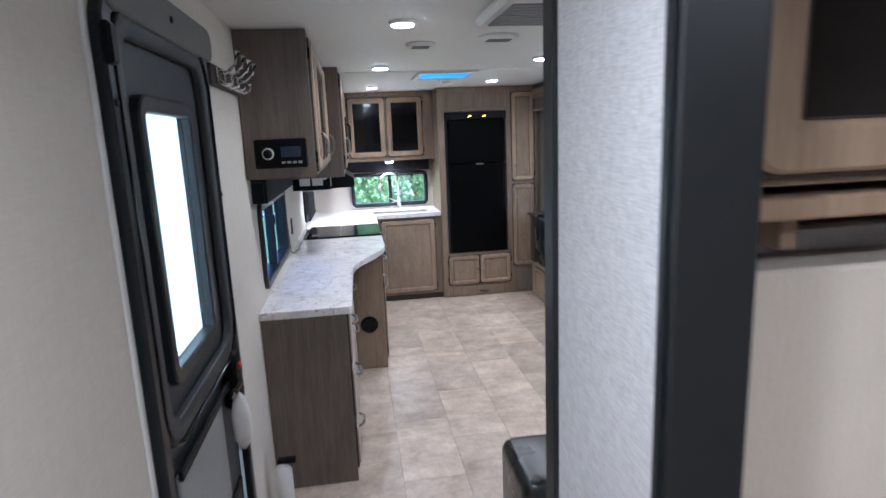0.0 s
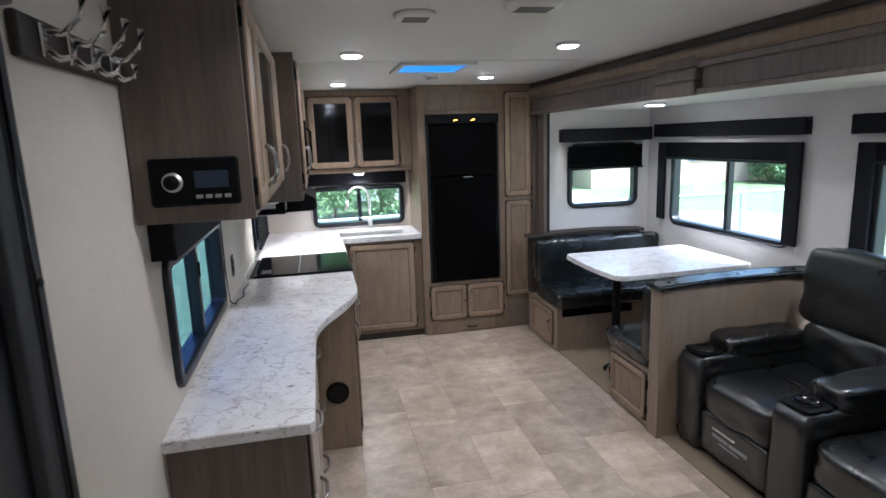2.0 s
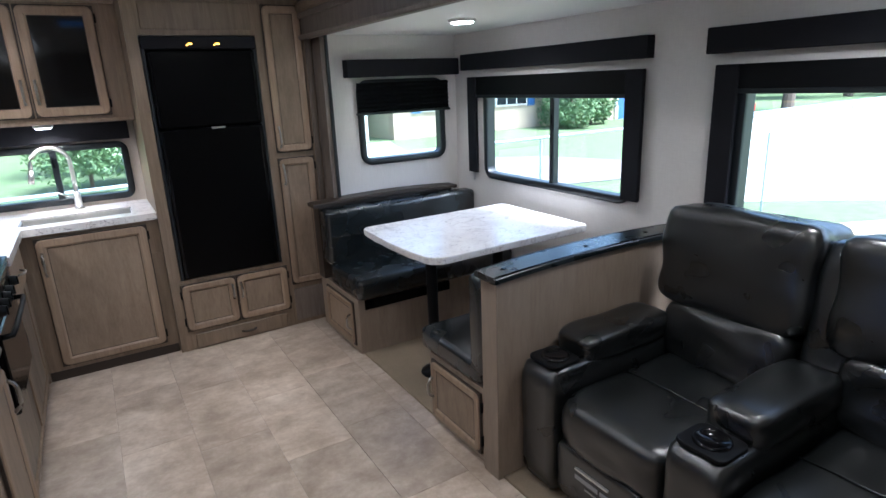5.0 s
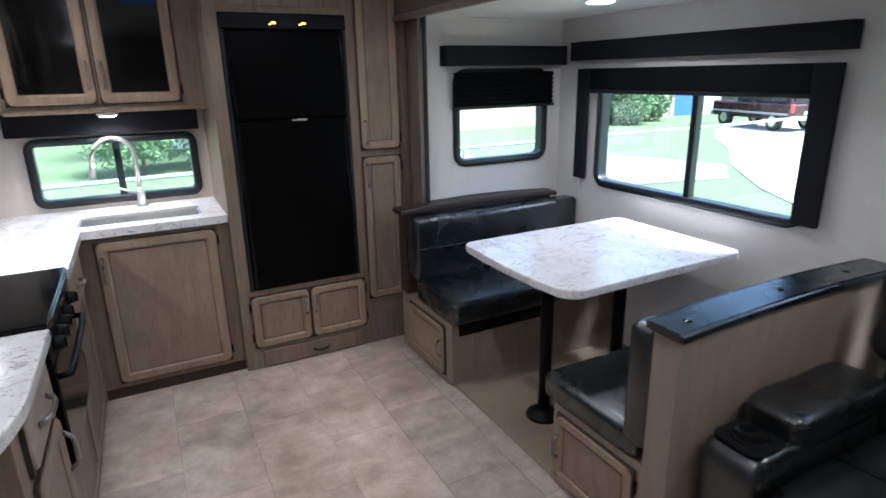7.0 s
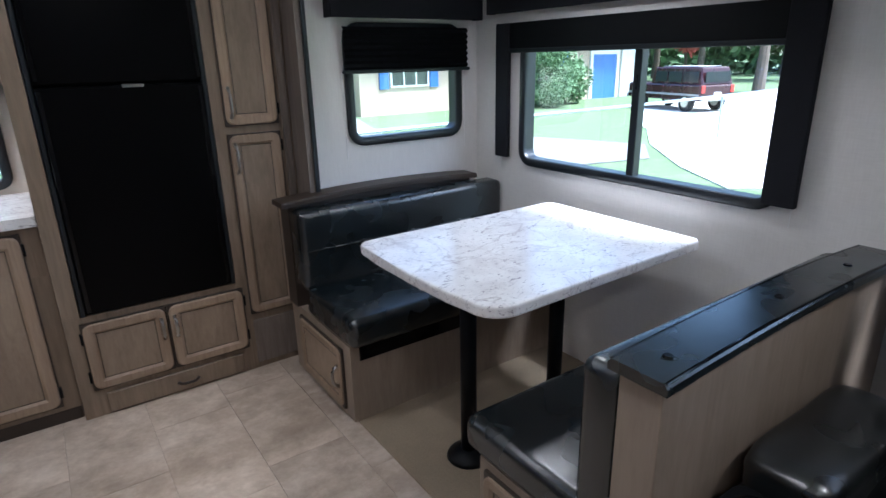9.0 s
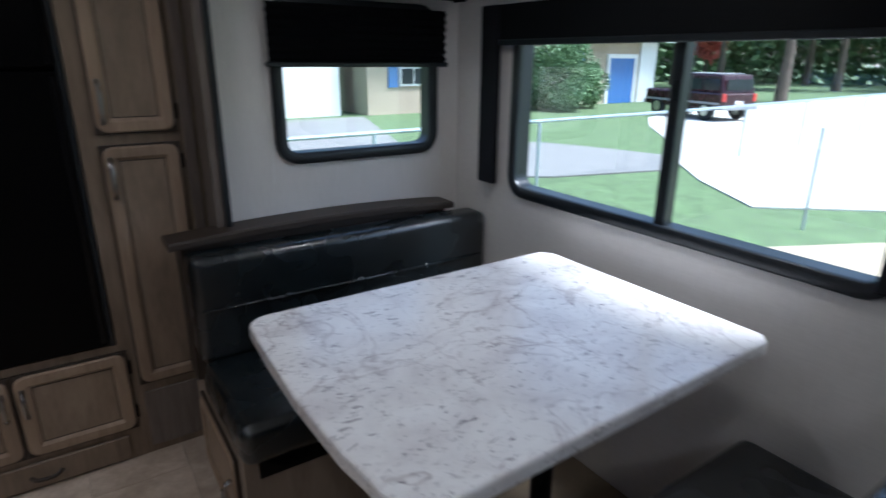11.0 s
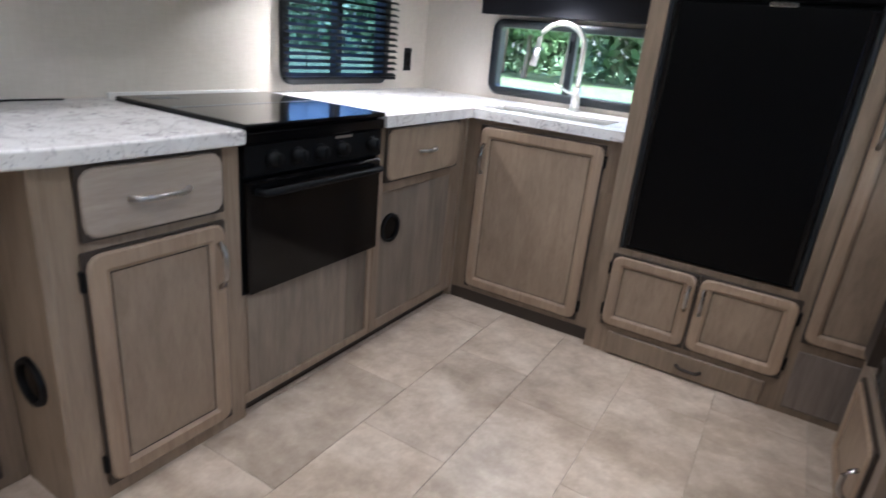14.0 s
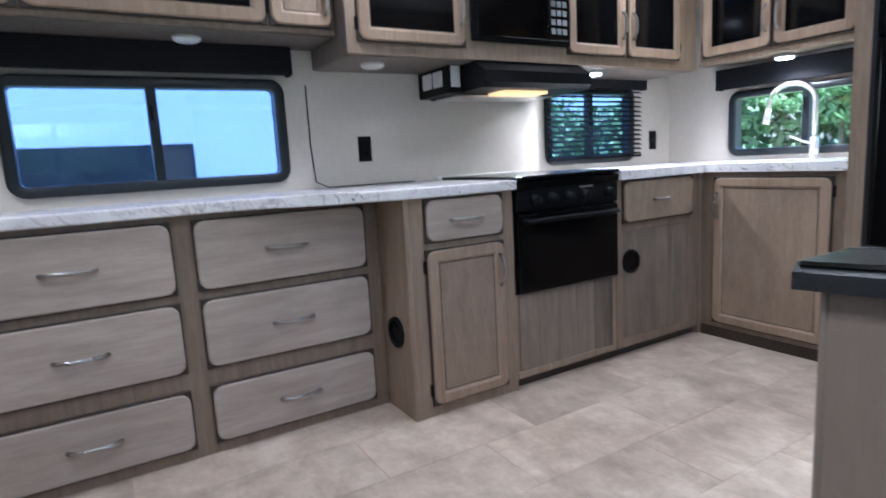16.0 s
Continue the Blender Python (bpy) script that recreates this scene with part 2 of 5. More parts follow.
ROOFM = plain("grey_shingle", (0.17, 0.16, 0.15), 0.9, grain=15, amount=0.3)
BLUEDOOR = plain("blue_paint", (0.06, 0.16, 0.42), 0.5)
GALV = plain("galvanised_pipe", (0.42, 0.47, 0.52), 0.4, 0.5)
MAROON = plain("maroon_paint", (0.035, 0.009, 0.013), 0.25)
CARGLASS = plain("car_glass", (0.02, 0.025, 0.03), 0.06, relief=0)
RUBBER = plain("rubber", (0.015, 0.015, 0.015), 0.8)
BARK = plain("bark", (0.13, 0.1, 0.075), 0.9, grain=25, amount=0.4)
LEAF = leafy("leaves", (0.085, 0.16, 0.065), (0.16, 0.25, 0.11))
REDLEAF = leafy("red_blossom", (0.35, 0.06, 0.05), (0.5, 0.12, 0.08))
CAMPER = plain("white_camper_skin", (0.46, 0.52, 0.68), 0.4, grain=8, amount=0.08)


# ---- builders ----
ORIGIN = {}


def thing(name, at=(0, 0, 0), label="", category="", group="", kind=""):
    ob = new(name)
    ob.location = at
    ob.empty_display_size = 0.1
    ORIGIN[ob.name] = Vector(at)
    return tagged(ob, label, category, group, kind)


def part(name, bm, material_, parent=None, label=""):
    """One mesh out of a bmesh in world metres, under a thing or a part of it."""
    o = ORIGIN[parent.name] if parent else Vector()
    bmesh.ops.translate(bm, verts=bm.verts, vec=-o)
    bmesh.ops.recalc_face_normals(bm, faces=bm.faces)
    me = bpy.data.meshes.new(name)
    bm.to_mesh(me)
    bm.free()
    me.materials.append(material_)
    ob = new(name, me)
    ORIGIN[ob.name] = o
    if parent:
        ob.parent = parent
    if label:
        ob["label"] = label
    return ob


def single(name, bm, material_, label, category, group="", kind=""):
    return tagged(part(name, bm, material_), label, category, group, kind)


I4 = Matrix.Identity(4)


def box(bm, x0, x1, y0, y1, z0, z1, bev=0.0, m=I4, seg=1):
    vs = bmesh.ops.create_cube(bm, size=1)["verts"]
    for v in vs:
        v.co = Vector((x0 + (x1 - x0) * (v.co.x + 0.5), y0 + (y1 - y0) * (v.co.y + 0.5), z0 + (z1 - z0) * (v.co.z + 0.5)))
    if bev:
        es = list({e for v in vs for e in v.link_edges})
        r = bmesh.ops.bevel(bm, geom=es, offset=bev, segments=seg, affect="EDGES", profile=0.5)
        vs = list({v for f in r["faces"] for v in f.verts} | {v for v in vs if v.is_valid})
    if m is not I4:
        for v in vs:
            v.co = m @ v.co
    return vs


def boxed(*a, **k):
    bm = bmesh.new()
    box(bm, *a, **k)
    return bm


def smooth(ob):
    for p in ob.data.polygons:
        p.use_smooth = True
    return ob


def face_x(x):
    """Local (along y, outward +x, up) for a front that faces +x."""
    return Matrix(((0, 1, 0, x), (1, 0, 0, 0), (0, 0, 1, 0), (0, 0, 0, 1)))


def face_mx(x):
    return Matrix(((0, -1, 0, x), (1, 0, 0, 0), (0, 0, 1, 0), (0, 0, 0, 1)))


def face_my(y):
    return Matrix(((1, 0, 0, 0), (0, -1, 0, y), (0, 0, 1, 0), (0, 0, 0, 1)))


def tube(bm, pts, r, seg=8, cap=True):
    pts = [Vector(p) for p in pts]
    rings = []
    for i, p in enumerate(pts):
        d = (pts[min(i + 1, len(pts) - 1)] - pts[max(i - 1, 0)]).normalized()
        a = d.cross(Vector((0, 0, 1)) if abs(d.z) < 0.9 else Vector((1, 0, 0))).normalized()
        b = d.cross(a)
        rr = r[i] if isinstance(r, (list, tuple)) else r
        rings.append([bm.verts.new(p + (a * math.cos(2 * math.pi * k / seg) + b * math.sin(2 * math.pi * k / seg)) * rr) for k in range(seg)])
    for u, w in zip(rings, rings[1:]):
        for k in range(seg):
            bm.faces.new((u[k], u[(k + 1) % seg], w[(k + 1) % seg], w[k]))
    if cap:
        bm.faces.new(rings[0])
        bm.faces.new(rings[-1])
    return bm


def tubed(pts, r, seg=8):
    return tube(bmesh.new(), pts, r, seg)


def disc(x, y, z0, z1, r, r2=None, seg=24):
    return tubed([(x, y, z0), (x, y, z1)], [r, r if r2 is None else r2], seg)


def prism(poly, z0, z1, bev=0.0, seg=2):
    """A slab over a plan outline."""
    bm = bmesh.new()
    lo = [bm.verts.new((x, y, z0)) for x, y in poly]
    f = bm.faces.new(lo)
    r = bmesh.ops.extrude_face_region(bm, geom=[f])
    top = [v for v in r["geom"] if isinstance(v, bmesh.types.BMVert)]
    for v in top:
        v.co.z = z1
    if bev:
        es = [e for e in bm.edges if abs(e.verts[0].co.z - e.verts[1].co.z) < 1e-6]
        bmesh.ops.bevel(bm, geom=es, offset=bev, segments=seg, affect="EDGES", profile=0.5)
    return bm


def rounded(u0, u1, v0, v1, r, n=5):
    out = []
    for cu, cv, a in ((u1 - r, v1 - r, 0), (u0 + r, v1 - r, 90), (u0 + r, v0 + r, 180), (u1 - r, v0 + r, 270)):
        out += [(cu + r * math.cos(radians(a + 90 * k / n)), cv + r * math.sin(radians(a + 90 * k / n))) for k in range(n + 1)]
    return out


def ring(u0, u1, v0, v1, r, width, depth, m):
    """A rounded frame, as wide as width, in the plane of m."""
    bm = bmesh.new()
    loops = []
    for w, inset in ((0, 0), (depth, 0.0), (depth + 0.004, 0.006), (depth + 0.004, width - 0.004), (depth, width), (0, width)):
        pts = rounded(u0 + inset, u1 - inset, v0 + inset, v1 - inset, max(0.008, r - inset))
        loops.append([bm.verts.new(m @ Vector((u, w, v))) for u, v in pts])
    for a, b in zip(loops, loops[1:]):
        for k in range(len(a)):
            bm.faces.new((a[k], a[(k + 1) % len(a)], b[(k + 1) % len(a)], b[k]))
    return bm


def wall(name, axis, p0, p1, a0, a1, z0, z1, material_, label, holes=()):
    """A wall of thickness p0..p1 across axis, from a0 to a1, with openings (a0, a1, z0, z1)."""
    bm = bmesh.new()
    cuts = sorted({a0, a1, *(h[0] for h in holes), *(h[1] for h in holes)})
    zs = sorted({z0, z1, *(h[2] for h in holes), *(h[3] for h in holes)})
    for u, v in zip(cuts, cuts[1:]):
        for s, t in zip(zs, zs[1:]):
            if any(h[0] <= u and v <= h[1] and h[2] <= s and t <= h[3] for h in holes):
                continue
            if axis == "x":
                box(bm, p0, p1, u, v, s, t)
            else:
                box(bm, u, v, p0, p1, s, t)
    bmesh.ops.remove_doubles(bm, verts=bm.verts, dist=1e-5)
    bm.verts.index_update()
    twins = {}
    for f in bm.faces:
        twins.setdefault(tuple(sorted(v.index for v in f.verts)), []).append(f)
    bmesh.ops.delete(bm, geom=[f for fs in twins.values() if len(fs) > 1 for f in fs], context="FACES_ONLY")
    return single(name, bm, material_, label, "wall", kind="structure")


def handle(parent, m, u, v, length, upright=True, mat=NICKEL):
    pts = []
    for k in range(9):
        s = -1 + k / 4
        w = 0.026 * (1 - s ** 4) + 0.002
        pts.append(m @ Vector((u, w, v + s * length / 2) if upright else (u + s * length / 2, w, v)))
    return smooth(part("handle", tubed(pts, 0.0072, 8), mat, parent, "satin nickel bow handle"))


def clipped(u0, u1, v0, v1, c):
    return rounded(u0, u1, v0, v1, c, 3)


def slab(m, u0, u1, v0, v1, w0, w1, c, bev=0.004):
    """A board with rounded corners, in the plane of m."""
    bm = bmesh.new()
    lo = [bm.verts.new((u, w0, v)) for u, v in clipped(u0, u1, v0, v1, c)]
    f = bm.faces.new(lo)
    r = bmesh.ops.extrude_face_region(bm, geom=[f])
    top = [g for g in r["geom"] if isinstance(g, bmesh.types.BMVert)]
    for v in top:
        v.co.y = w1
    tf = [g for g in r["geom"] if isinstance(g, bmesh.types.BMFace)]
    if bev:
        bmesh.ops.bevel(bm, geom=list(tf[0].edges), offset=bev, segments=2, affect="EDGES", profile=0.5)
    bmesh.ops.transform(bm, matrix=m, verts=bm.verts)
    return bm


def door(parent, m, u0, u1, v0, v1, pane=None, side="", pull_v=None, stile=0.05, name="door", pull=0.13):
    """A framed cabinet door with a recessed panel or pane, dark-edged corners and a bow handle."""
    # Oversized dark plate: burnished edge plus the shadow line round the door.
    d = part(name, slab(m, u0 - 0.006, u1 + 0.006, v0 - 0.006, v1 + 0.006, 0.0015, 0.012, 0.004, 0.002), GLAZE, parent, "dark door edge, burnish and painted shadow line")
    bm = bmesh.new()
    loops = []
    c = 0.032
    for w, inset, r in ((0.002, 0, c), (0.017, 0, c), (0.021, 0.005, c), (0.021, stile - 0.012, 0.006), (0.016, stile - 0.004, 0.006), (0.012, stile, 0.006)):
        loops.append([bm.verts.new(m @ Vector((u, w, v))) for u, v in rounded(u0 + inset, u1 - inset, v0 + inset, v1 - inset, r, 3)])
    for a, b in zip(loops, loops[1:]):
        for k in range(len(a)):
            bm.faces.new((a[k], a[(k + 1) % len(a)], b[(k + 1) % len(a)], b[k]))
    part("door_frame", bm, RAIL, d, "light brown wooden door frame")
    part("pane" if pane else "panel", boxed(u0 + stile - 0.004, u1 - stile + 0.004, 0.009, 0.0125, v0 + stile - 0.004, v1 - stile + 0.004, m=m),
         pane or DOORWOOD, d, "dark glass pane" if pane else "")
    g = stile
    bm = bmesh.new()
    for a in ((u0 + g - 0.003, u1 - g + 0.003, 0.0125, 0.0135, v1 - g - 0.003, v1 - g), (u0 + g - 0.003, u1 - g + 0.003, 0.0125, 0.0135, v0 + g, v0 + g + 0.003),
              (u0 + g, u0 + g + 0.003, 0.0125, 0.0135, v0 + g, v1 - g), (u1 - g - 0.003, u1 - g, 0.0125, 0.0135, v0 + g, v1 - g)):
        box(bm, *a, m=m)
    part("glaze_line", bm, GLAZE, d, "dark glaze in the groove")
    if side:
        u = u0 + stile * 0.45 if side == "l" else u1 - stile * 0.45
        pv = pull_v if pull_v is not None else (v0 + v1) / 2
        handle(d, m @ Matrix.Translation((0, 0.02, 0)), u, pv, pull)
        h = u1 + 0.008 if side == "l" else u0 - 0.008
        for hv in (v0 + 0.06, v1 - 0.06):
            part("hinge", boxed(h - 0.005, h + 0.005, 0, 0.014, hv - 0.025, hv + 0.025, 0.002, m=m), BLACK, d, "black hinge")
    return d


def drawer(parent, m, u0, u1, v0, v1, pull=0.155, front=None):
    # Dark plate shows as burnished edge and as the drawer's shadow line.
    d = part("drawer", slab(m, u0 - 0.006, u1 + 0.006, v0 - 0.006, v1 + 0.006, 0.0015, 0.012, 0.004, 0.002), GLAZE, parent, "dark drawer edge, burnish and painted shadow line")
    # Default colour holds daylight; a front passed in holds shade instead.
    part("drawer_front", slab(m, u0, u1, v0, v1, 0.002, 0.02, 0.034, 0.006), front or DAYLIT_DRAWERWOOD, d, "wooden drawer front, shade put into its browner colour" if front else "weathered wooden drawer front, daylight put into its pale colour")
    if pull:
        handle(d, m @ Matrix.Translation((0, 0.019, 0)), (u0 + u1) / 2, (v0 + v1) / 2, pull, False)
    return d


# Paler than the other wood: daylight on the drawers is in this colour.
DAYLIT_DRAWERWOOD = wood("daylit_weathered_drawer_wood", (0.35, 0.282, 0.225), (0.48, 0.4, 0.335), (10, 1.1, 10))
DOORWOOD = wood("mottled_door_panel", (0.255, 0.183, 0.125), (0.365, 0.272, 0.19), (9, 9, 2.2))
PLANK = wood("weathered_plank", (0.17, 0.132, 0.1), (0.3, 0.24, 0.18), (9, 9, 0.9), 0.55, 0.4)

WL, FX, DX, RY, WX, SY, CZ = -0.385, 0.235, 0.0, 6.36, 3.0, 5.67, 2.14

# ---- the shell ----
wall("wall_left", "x", WL - 0.05, WL, -1.3, RY, 0, CZ, WALL, "beige textured wallboard side wall",
     [(1.24, 2.03, 0.02, 1.97), (2.86, 3.80, 0.98, 1.35), (5.32, 5.98, 0.97, 1.35)])
wall("wall_rear", "y", RY, RY + 0.05, WL - 0.05, 2.05, 0, CZ, WALL, "beige wallboard rear wall behind the sink", [(0.07, 0.85, 0.965, 1.275)])
wall("wall_slide_end", "y", SY, SY + 0.05, 2.03, WX + 0.05, 0, 1.9, SLIDEWALL, "pale wallboard end wall of the slide-out", [(2.25, 2.86, 1.09, 1.60)])
wall("wall_slide_side", "x", WX, WX + 0.05, 1.5, SY, 0, 1.9, SLIDEWALL, "pale wallboard window wall of the slide-out",
     [(4.06, 5.28, 0.97, 1.575), (2.25, 3.47, 0.97, 1.575)])
wall("wall_slide_front", "y", 1.45, 1.5, 1.95, WX + 0.05, 0, 1.9, SLIDEWALL, "pale wallboard front wall of the slide-out")
wall("wall_right", "x", 1.99, 2.04, -1.3, 1.45, 0, CZ, WALL, "beige wallboard side wall")
wall("wall_front", "y", -1.35, -1.3, WL - 0.05, 2.04, 0, CZ, WALL, "beige wallboard front wall")
wall("wall_bunk", "y", 0.77, 0.82, 0.46, 1.99, 0, CZ, FABRIC, "grey woven wallpaper partition wall")
wall("wall_behind_fridge", "x", 2.04, 2.09, SY + 0.05, RY, 0, CZ, WALL, "beige wallboard side wall")
single("ceiling", boxed(WL - 0.05, 2.05, -1.35, RY + 0.05, CZ, CZ + 0.06), CEIL, "smooth white ceiling with flush lamps", "ceiling", kind="structure")
single("ceiling_slide", boxed(1.98, WX + 0.05, 1.45, SY + 0.05, 1.9, 1.96), CEIL, "low white ceiling of the slide-out", "ceiling", kind="structure")
bm = bmesh.new()
for y in (1.9, 4.32):
    box(bm, WL, 1.9, y, y + 0.02, CZ - 0.004, CZ + 0.002)
single("ceiling_seam", bm, WHITEPL, "thin white ceiling seam strip", "trim", kind="structure")

floor = single("floor", boxed(WL, 2.04, -1.35, RY + 0.05, -0.08, -0.004), GROUT, "stone-look vinyl tile floor in beige", "floor", kind="structure")
single("floor_slide", boxed(1.88, WX, 1.5, SY, -0.003, 0.012, 0.004), CARPET, "tan low-pile carpet of the slide-out floor", "floor", kind="structure")

# ---- pillar beside the passage ----
pil = thing("wall_end_pillar", (0.41, 0.65, 0), "grey woven wallpaper wall end with black edge trim", "pillar", kind="structure")
part("core", boxed(0.372, 0.455, 0.492, 0.82, 0, CZ), FABRIC, pil)
part("trim", boxed(0.3705, 0.457, 0.478, 0.492, 0, CZ, 0.003), FRAME, pil, "dark end trim")
part("trim", boxed(0.364, 0.385, 0.785, 0.826, 0, CZ, 0.003), FRAME, pil, "dark corner trim")
part("trim", boxed(0.367, 0.3725, 0.488, 0.5, 0, CZ, 0.001), FRAME, pil, "dark corner trim")

# ---- bunk cabinet behind the pillar ----
bc = thing("bunk_cabinet", (1.0, 0.69, 1.59), "brown wooden overhead cabinet with dark glass above the bunk", "cabinet")
part("body", boxed(0.53, 1.6, 0.615, 0.766, 1.585, CZ - 0.003), WOOD, bc)
m = face_my(0.615)
for u in (0.535, 1.07):
    d = door(bc, m, u, u + 0.52, 1.6, CZ - 0.03, DARKPANE, "", stile=0.06)
sh = thing("bunk_shelf", (1.0, 0.69, 1.5), "light brown wooden shelf with brackets under the bunk cabinet", "shelf")
part("board", boxed(0.53, 1.6, 0.6, 0.766, 1.545, 1.572, 0.003), RAIL, sh)
part("bracket", boxed(0.61, 0.635, 0.64, 0.766, 1.50, 1.545, 0.003), RAIL, sh)
part("rail", boxed(0.635, 1.6, 0.7, 0.766, 1.512, 1.52, 0.002), GLAZE, sh, "dark slot")
single("bunk_panel", boxed(0.53, 1.6, 0.66, 0.766, 0.0, 1.468, 0.006), WALL, "beige padded lower bunk wall panel", "panel", kind="structure")

# ---- media cabinet over the seats ----
mc = thing("media_cabinet", (1.0, 0.95, 1.57), "greige wooden overhead cabinet with a black control panel", "cabinet")
part("body", boxed(0.5, 1.6, 0.822, 1.1, 1.57, CZ - 0.003, 0.003), PANEL, mc)
part("inset", boxed(0.494, 0.5, 0.845, 1.03, 1.63, CZ - 0.05, 0.002), GLAZE, mc, "dark recessed panel")
cp = part("control_panel", boxed(0.484, 0.494, 0.87, 0.97, 1.68, 1.86, 0.004), BLACK, mc, "black control panel")
for k in range(4):
    part("button", boxed(0.481, 0.485, 0.9, 0.925, 1.70 + 0.035 * k, 1.72 + 0.035 * k, 0.002), GREYPL, cp)

ot = thing("ottoman", (0.8, 1.95, 0), "black leather ottoman with rounded edges on the floor", "ottoman")
smooth(part("cushion", boxed(0.6, 0.98, 1.76, 2.12, 0.06, 0.45, 0.05, seg=4), LEATHER, ot))
part("base", boxed(0.63, 0.95, 1.79, 2.09, 0.0, 0.07), BLACK, ot)

# ---- entry door ----
ED = face_x(WL)
dr = thing("door_1", (WL, 1.63, 0), "charcoal entry door with a tall frosted window and lever handle, closed", "door", kind="structure")
part("door_frame", ring(1.222, 2.05, -0.02, 1.985, 0.10, 0.045, 0.02, ED), FRAME, dr, "black rounded door frame")
for a in ((1.262, 1.39, 0.96, 1.945), (1.77, 2.01, 0.96, 1.945), (1.39, 1.77, 0.96, 1.12), (1.39, 1.77, 1.75, 1.945)):
    part("leaf", boxed(a[0], a[1], -0.03, -0.005, a[2], a[3], m=ED), DARKGREY, dr)
part("lower_leaf", boxed(1.262, 2.01, -0.034, -0.012, 0.02, 0.957, m=ED), DARKGREY, dr, "charcoal lower door skin")
smooth(part("inner_frame", ring(1.262, 2.012, 0.965, 1.95, 0.12, 0.055, 0.016, ED), DARKGREY, dr, "moulded dark grey door surround"))
smooth(part("seal", ring(1.252, 2.022, 0.955, 1.958, 0.125, 0.012, 0.024, ED), GLOSSBLACK, dr, "glossy black rubber seal"))
part("header_hood", slab(ED, 1.235, 2.105, 1.93, 2.035, 0.001, 0.032, 0.045, 0.008), TAUPE, dr, "moulded taupe hood above the door")
wi = part("window", ring(1.36, 1.80, 1.09, 1.78, 0.06, 0.04, 0.02, ED), FRAME, dr, "dark window frame")
part("pane", boxed(1.385, 1.775, -0.02, -0.016, 1.115, 1.755, m=ED), FROST, wi, "bright frosted pane").visible_shadow = False
part("lower_panel", boxed(1.36, 1.80, -0.012, 0.004, 0.12, 0.87, 0.004, m=ED), GREYPL, dr, "grey screen panel")
for z in (0.5, 0.86):
    part("screen_bar", boxed(1.35, 1.92, 0.0, 0.012, z, z + 0.03, 0.004, m=ED), BLACK, dr, "black screen cross bar")
lk = part("lock", boxed(1.90, 1.98, -0.01, 0.035, 0.78, 0.98, 0.01, m=ED), BLACK, dr, "black lock body")
part("lever", boxed(1.80, 1.93, 0.03, 0.05, 0.86, 0.885, 0.008, m=ED), CHROME, lk, "clear lever handle")
part("latch", boxed(1.925, 1.955, 0.035, 0.045, 0.915, 0.935, 0.003, m=ED), RED, lk, "red latch")
smooth(part("key_pouch", tubed([ED @ Vector((1.86, 0.045, v)) for v in (0.86, 0.84, 0.78, 0.70, 0.66)], [0.004, 0.02, 0.032, 0.03, 0.008], 12), WHITEPL, lk, "small clear plastic pouch"))
for hz in (1.86, 0.4):
    part("hinge", boxed(1.215, 1.25, 0.018, 0.04, hz - 0.04, hz + 0.04, 0.006, m=ED), BLACK, dr, "black hinge")
for u, v, w in ((1.66, 1.985, 0.032), (1.24, 1.75, 0.024), (2.03, 1.5, 0.024)):
    part("screw", tubed([ED @ Vector((u, w - 0.002, v)), ED @ Vector((u, w + 0.004, v))], 0.008, 8), BLACK, dr)
single("trim", boxed(WL, WL + 0.006, 1.185, 1.205, 0, CZ - 0.003, 0.002), WHITEPL, "thin pale wall strip beside the door", "trim", kind="structure")

# coat hooks
ch = thing("coat_rack", (WL, 2.37, 1.86), "dark wooden coat rack with four chrome double hooks", "coat rack")
part("board", boxed(2.115, 2.64, 0.001, 0.018, 1.865, 1.94, 0.004, m=ED), GLAZE, ch)
for k in range(4):
    u = 2.2 + k * 0.12
    hk = part("hook", boxed(u - 0.011, u + 0.011, 0.018, 0.024, 1.872, 1.932, 0.003, m=ED), CHROME, ch, "chrome double hook")
    for pts in (((0.02, 1.915), (0.055, 1.915), (0.085, 1.94), (0.095, 1.985)), ((0.02, 1.89), (0.045, 1.87), (0.068, 1.875), (0.072, 1.905))):
        smooth(part("prong", tubed([ED @ Vector((u, w, v)) for w, v in pts], [0.008, 0.0065, 0.0065, 0.011], 8), CHROME, hk))
ex = thing("fire_extinguisher", (WL + 0.06, 2.4, 0), "small fire extinguisher with black valve beside the cabinet", "extinguisher")
smooth(part("bottle", tubed([(WL + 0.07, 2.4, 0.0), (WL + 0.07, 2.4, 0.03), (WL + 0.07, 2.4, 0.24), (WL + 0.07, 2.4, 0.28)], [0.035, 0.04, 0.04, 0.015], 16), WHITEPL, ex))
part("valve", boxed(WL + 0.05, WL + 0.13, 2.385, 2.415, 0.275, 0.30, 0.005), BLACK, ex)


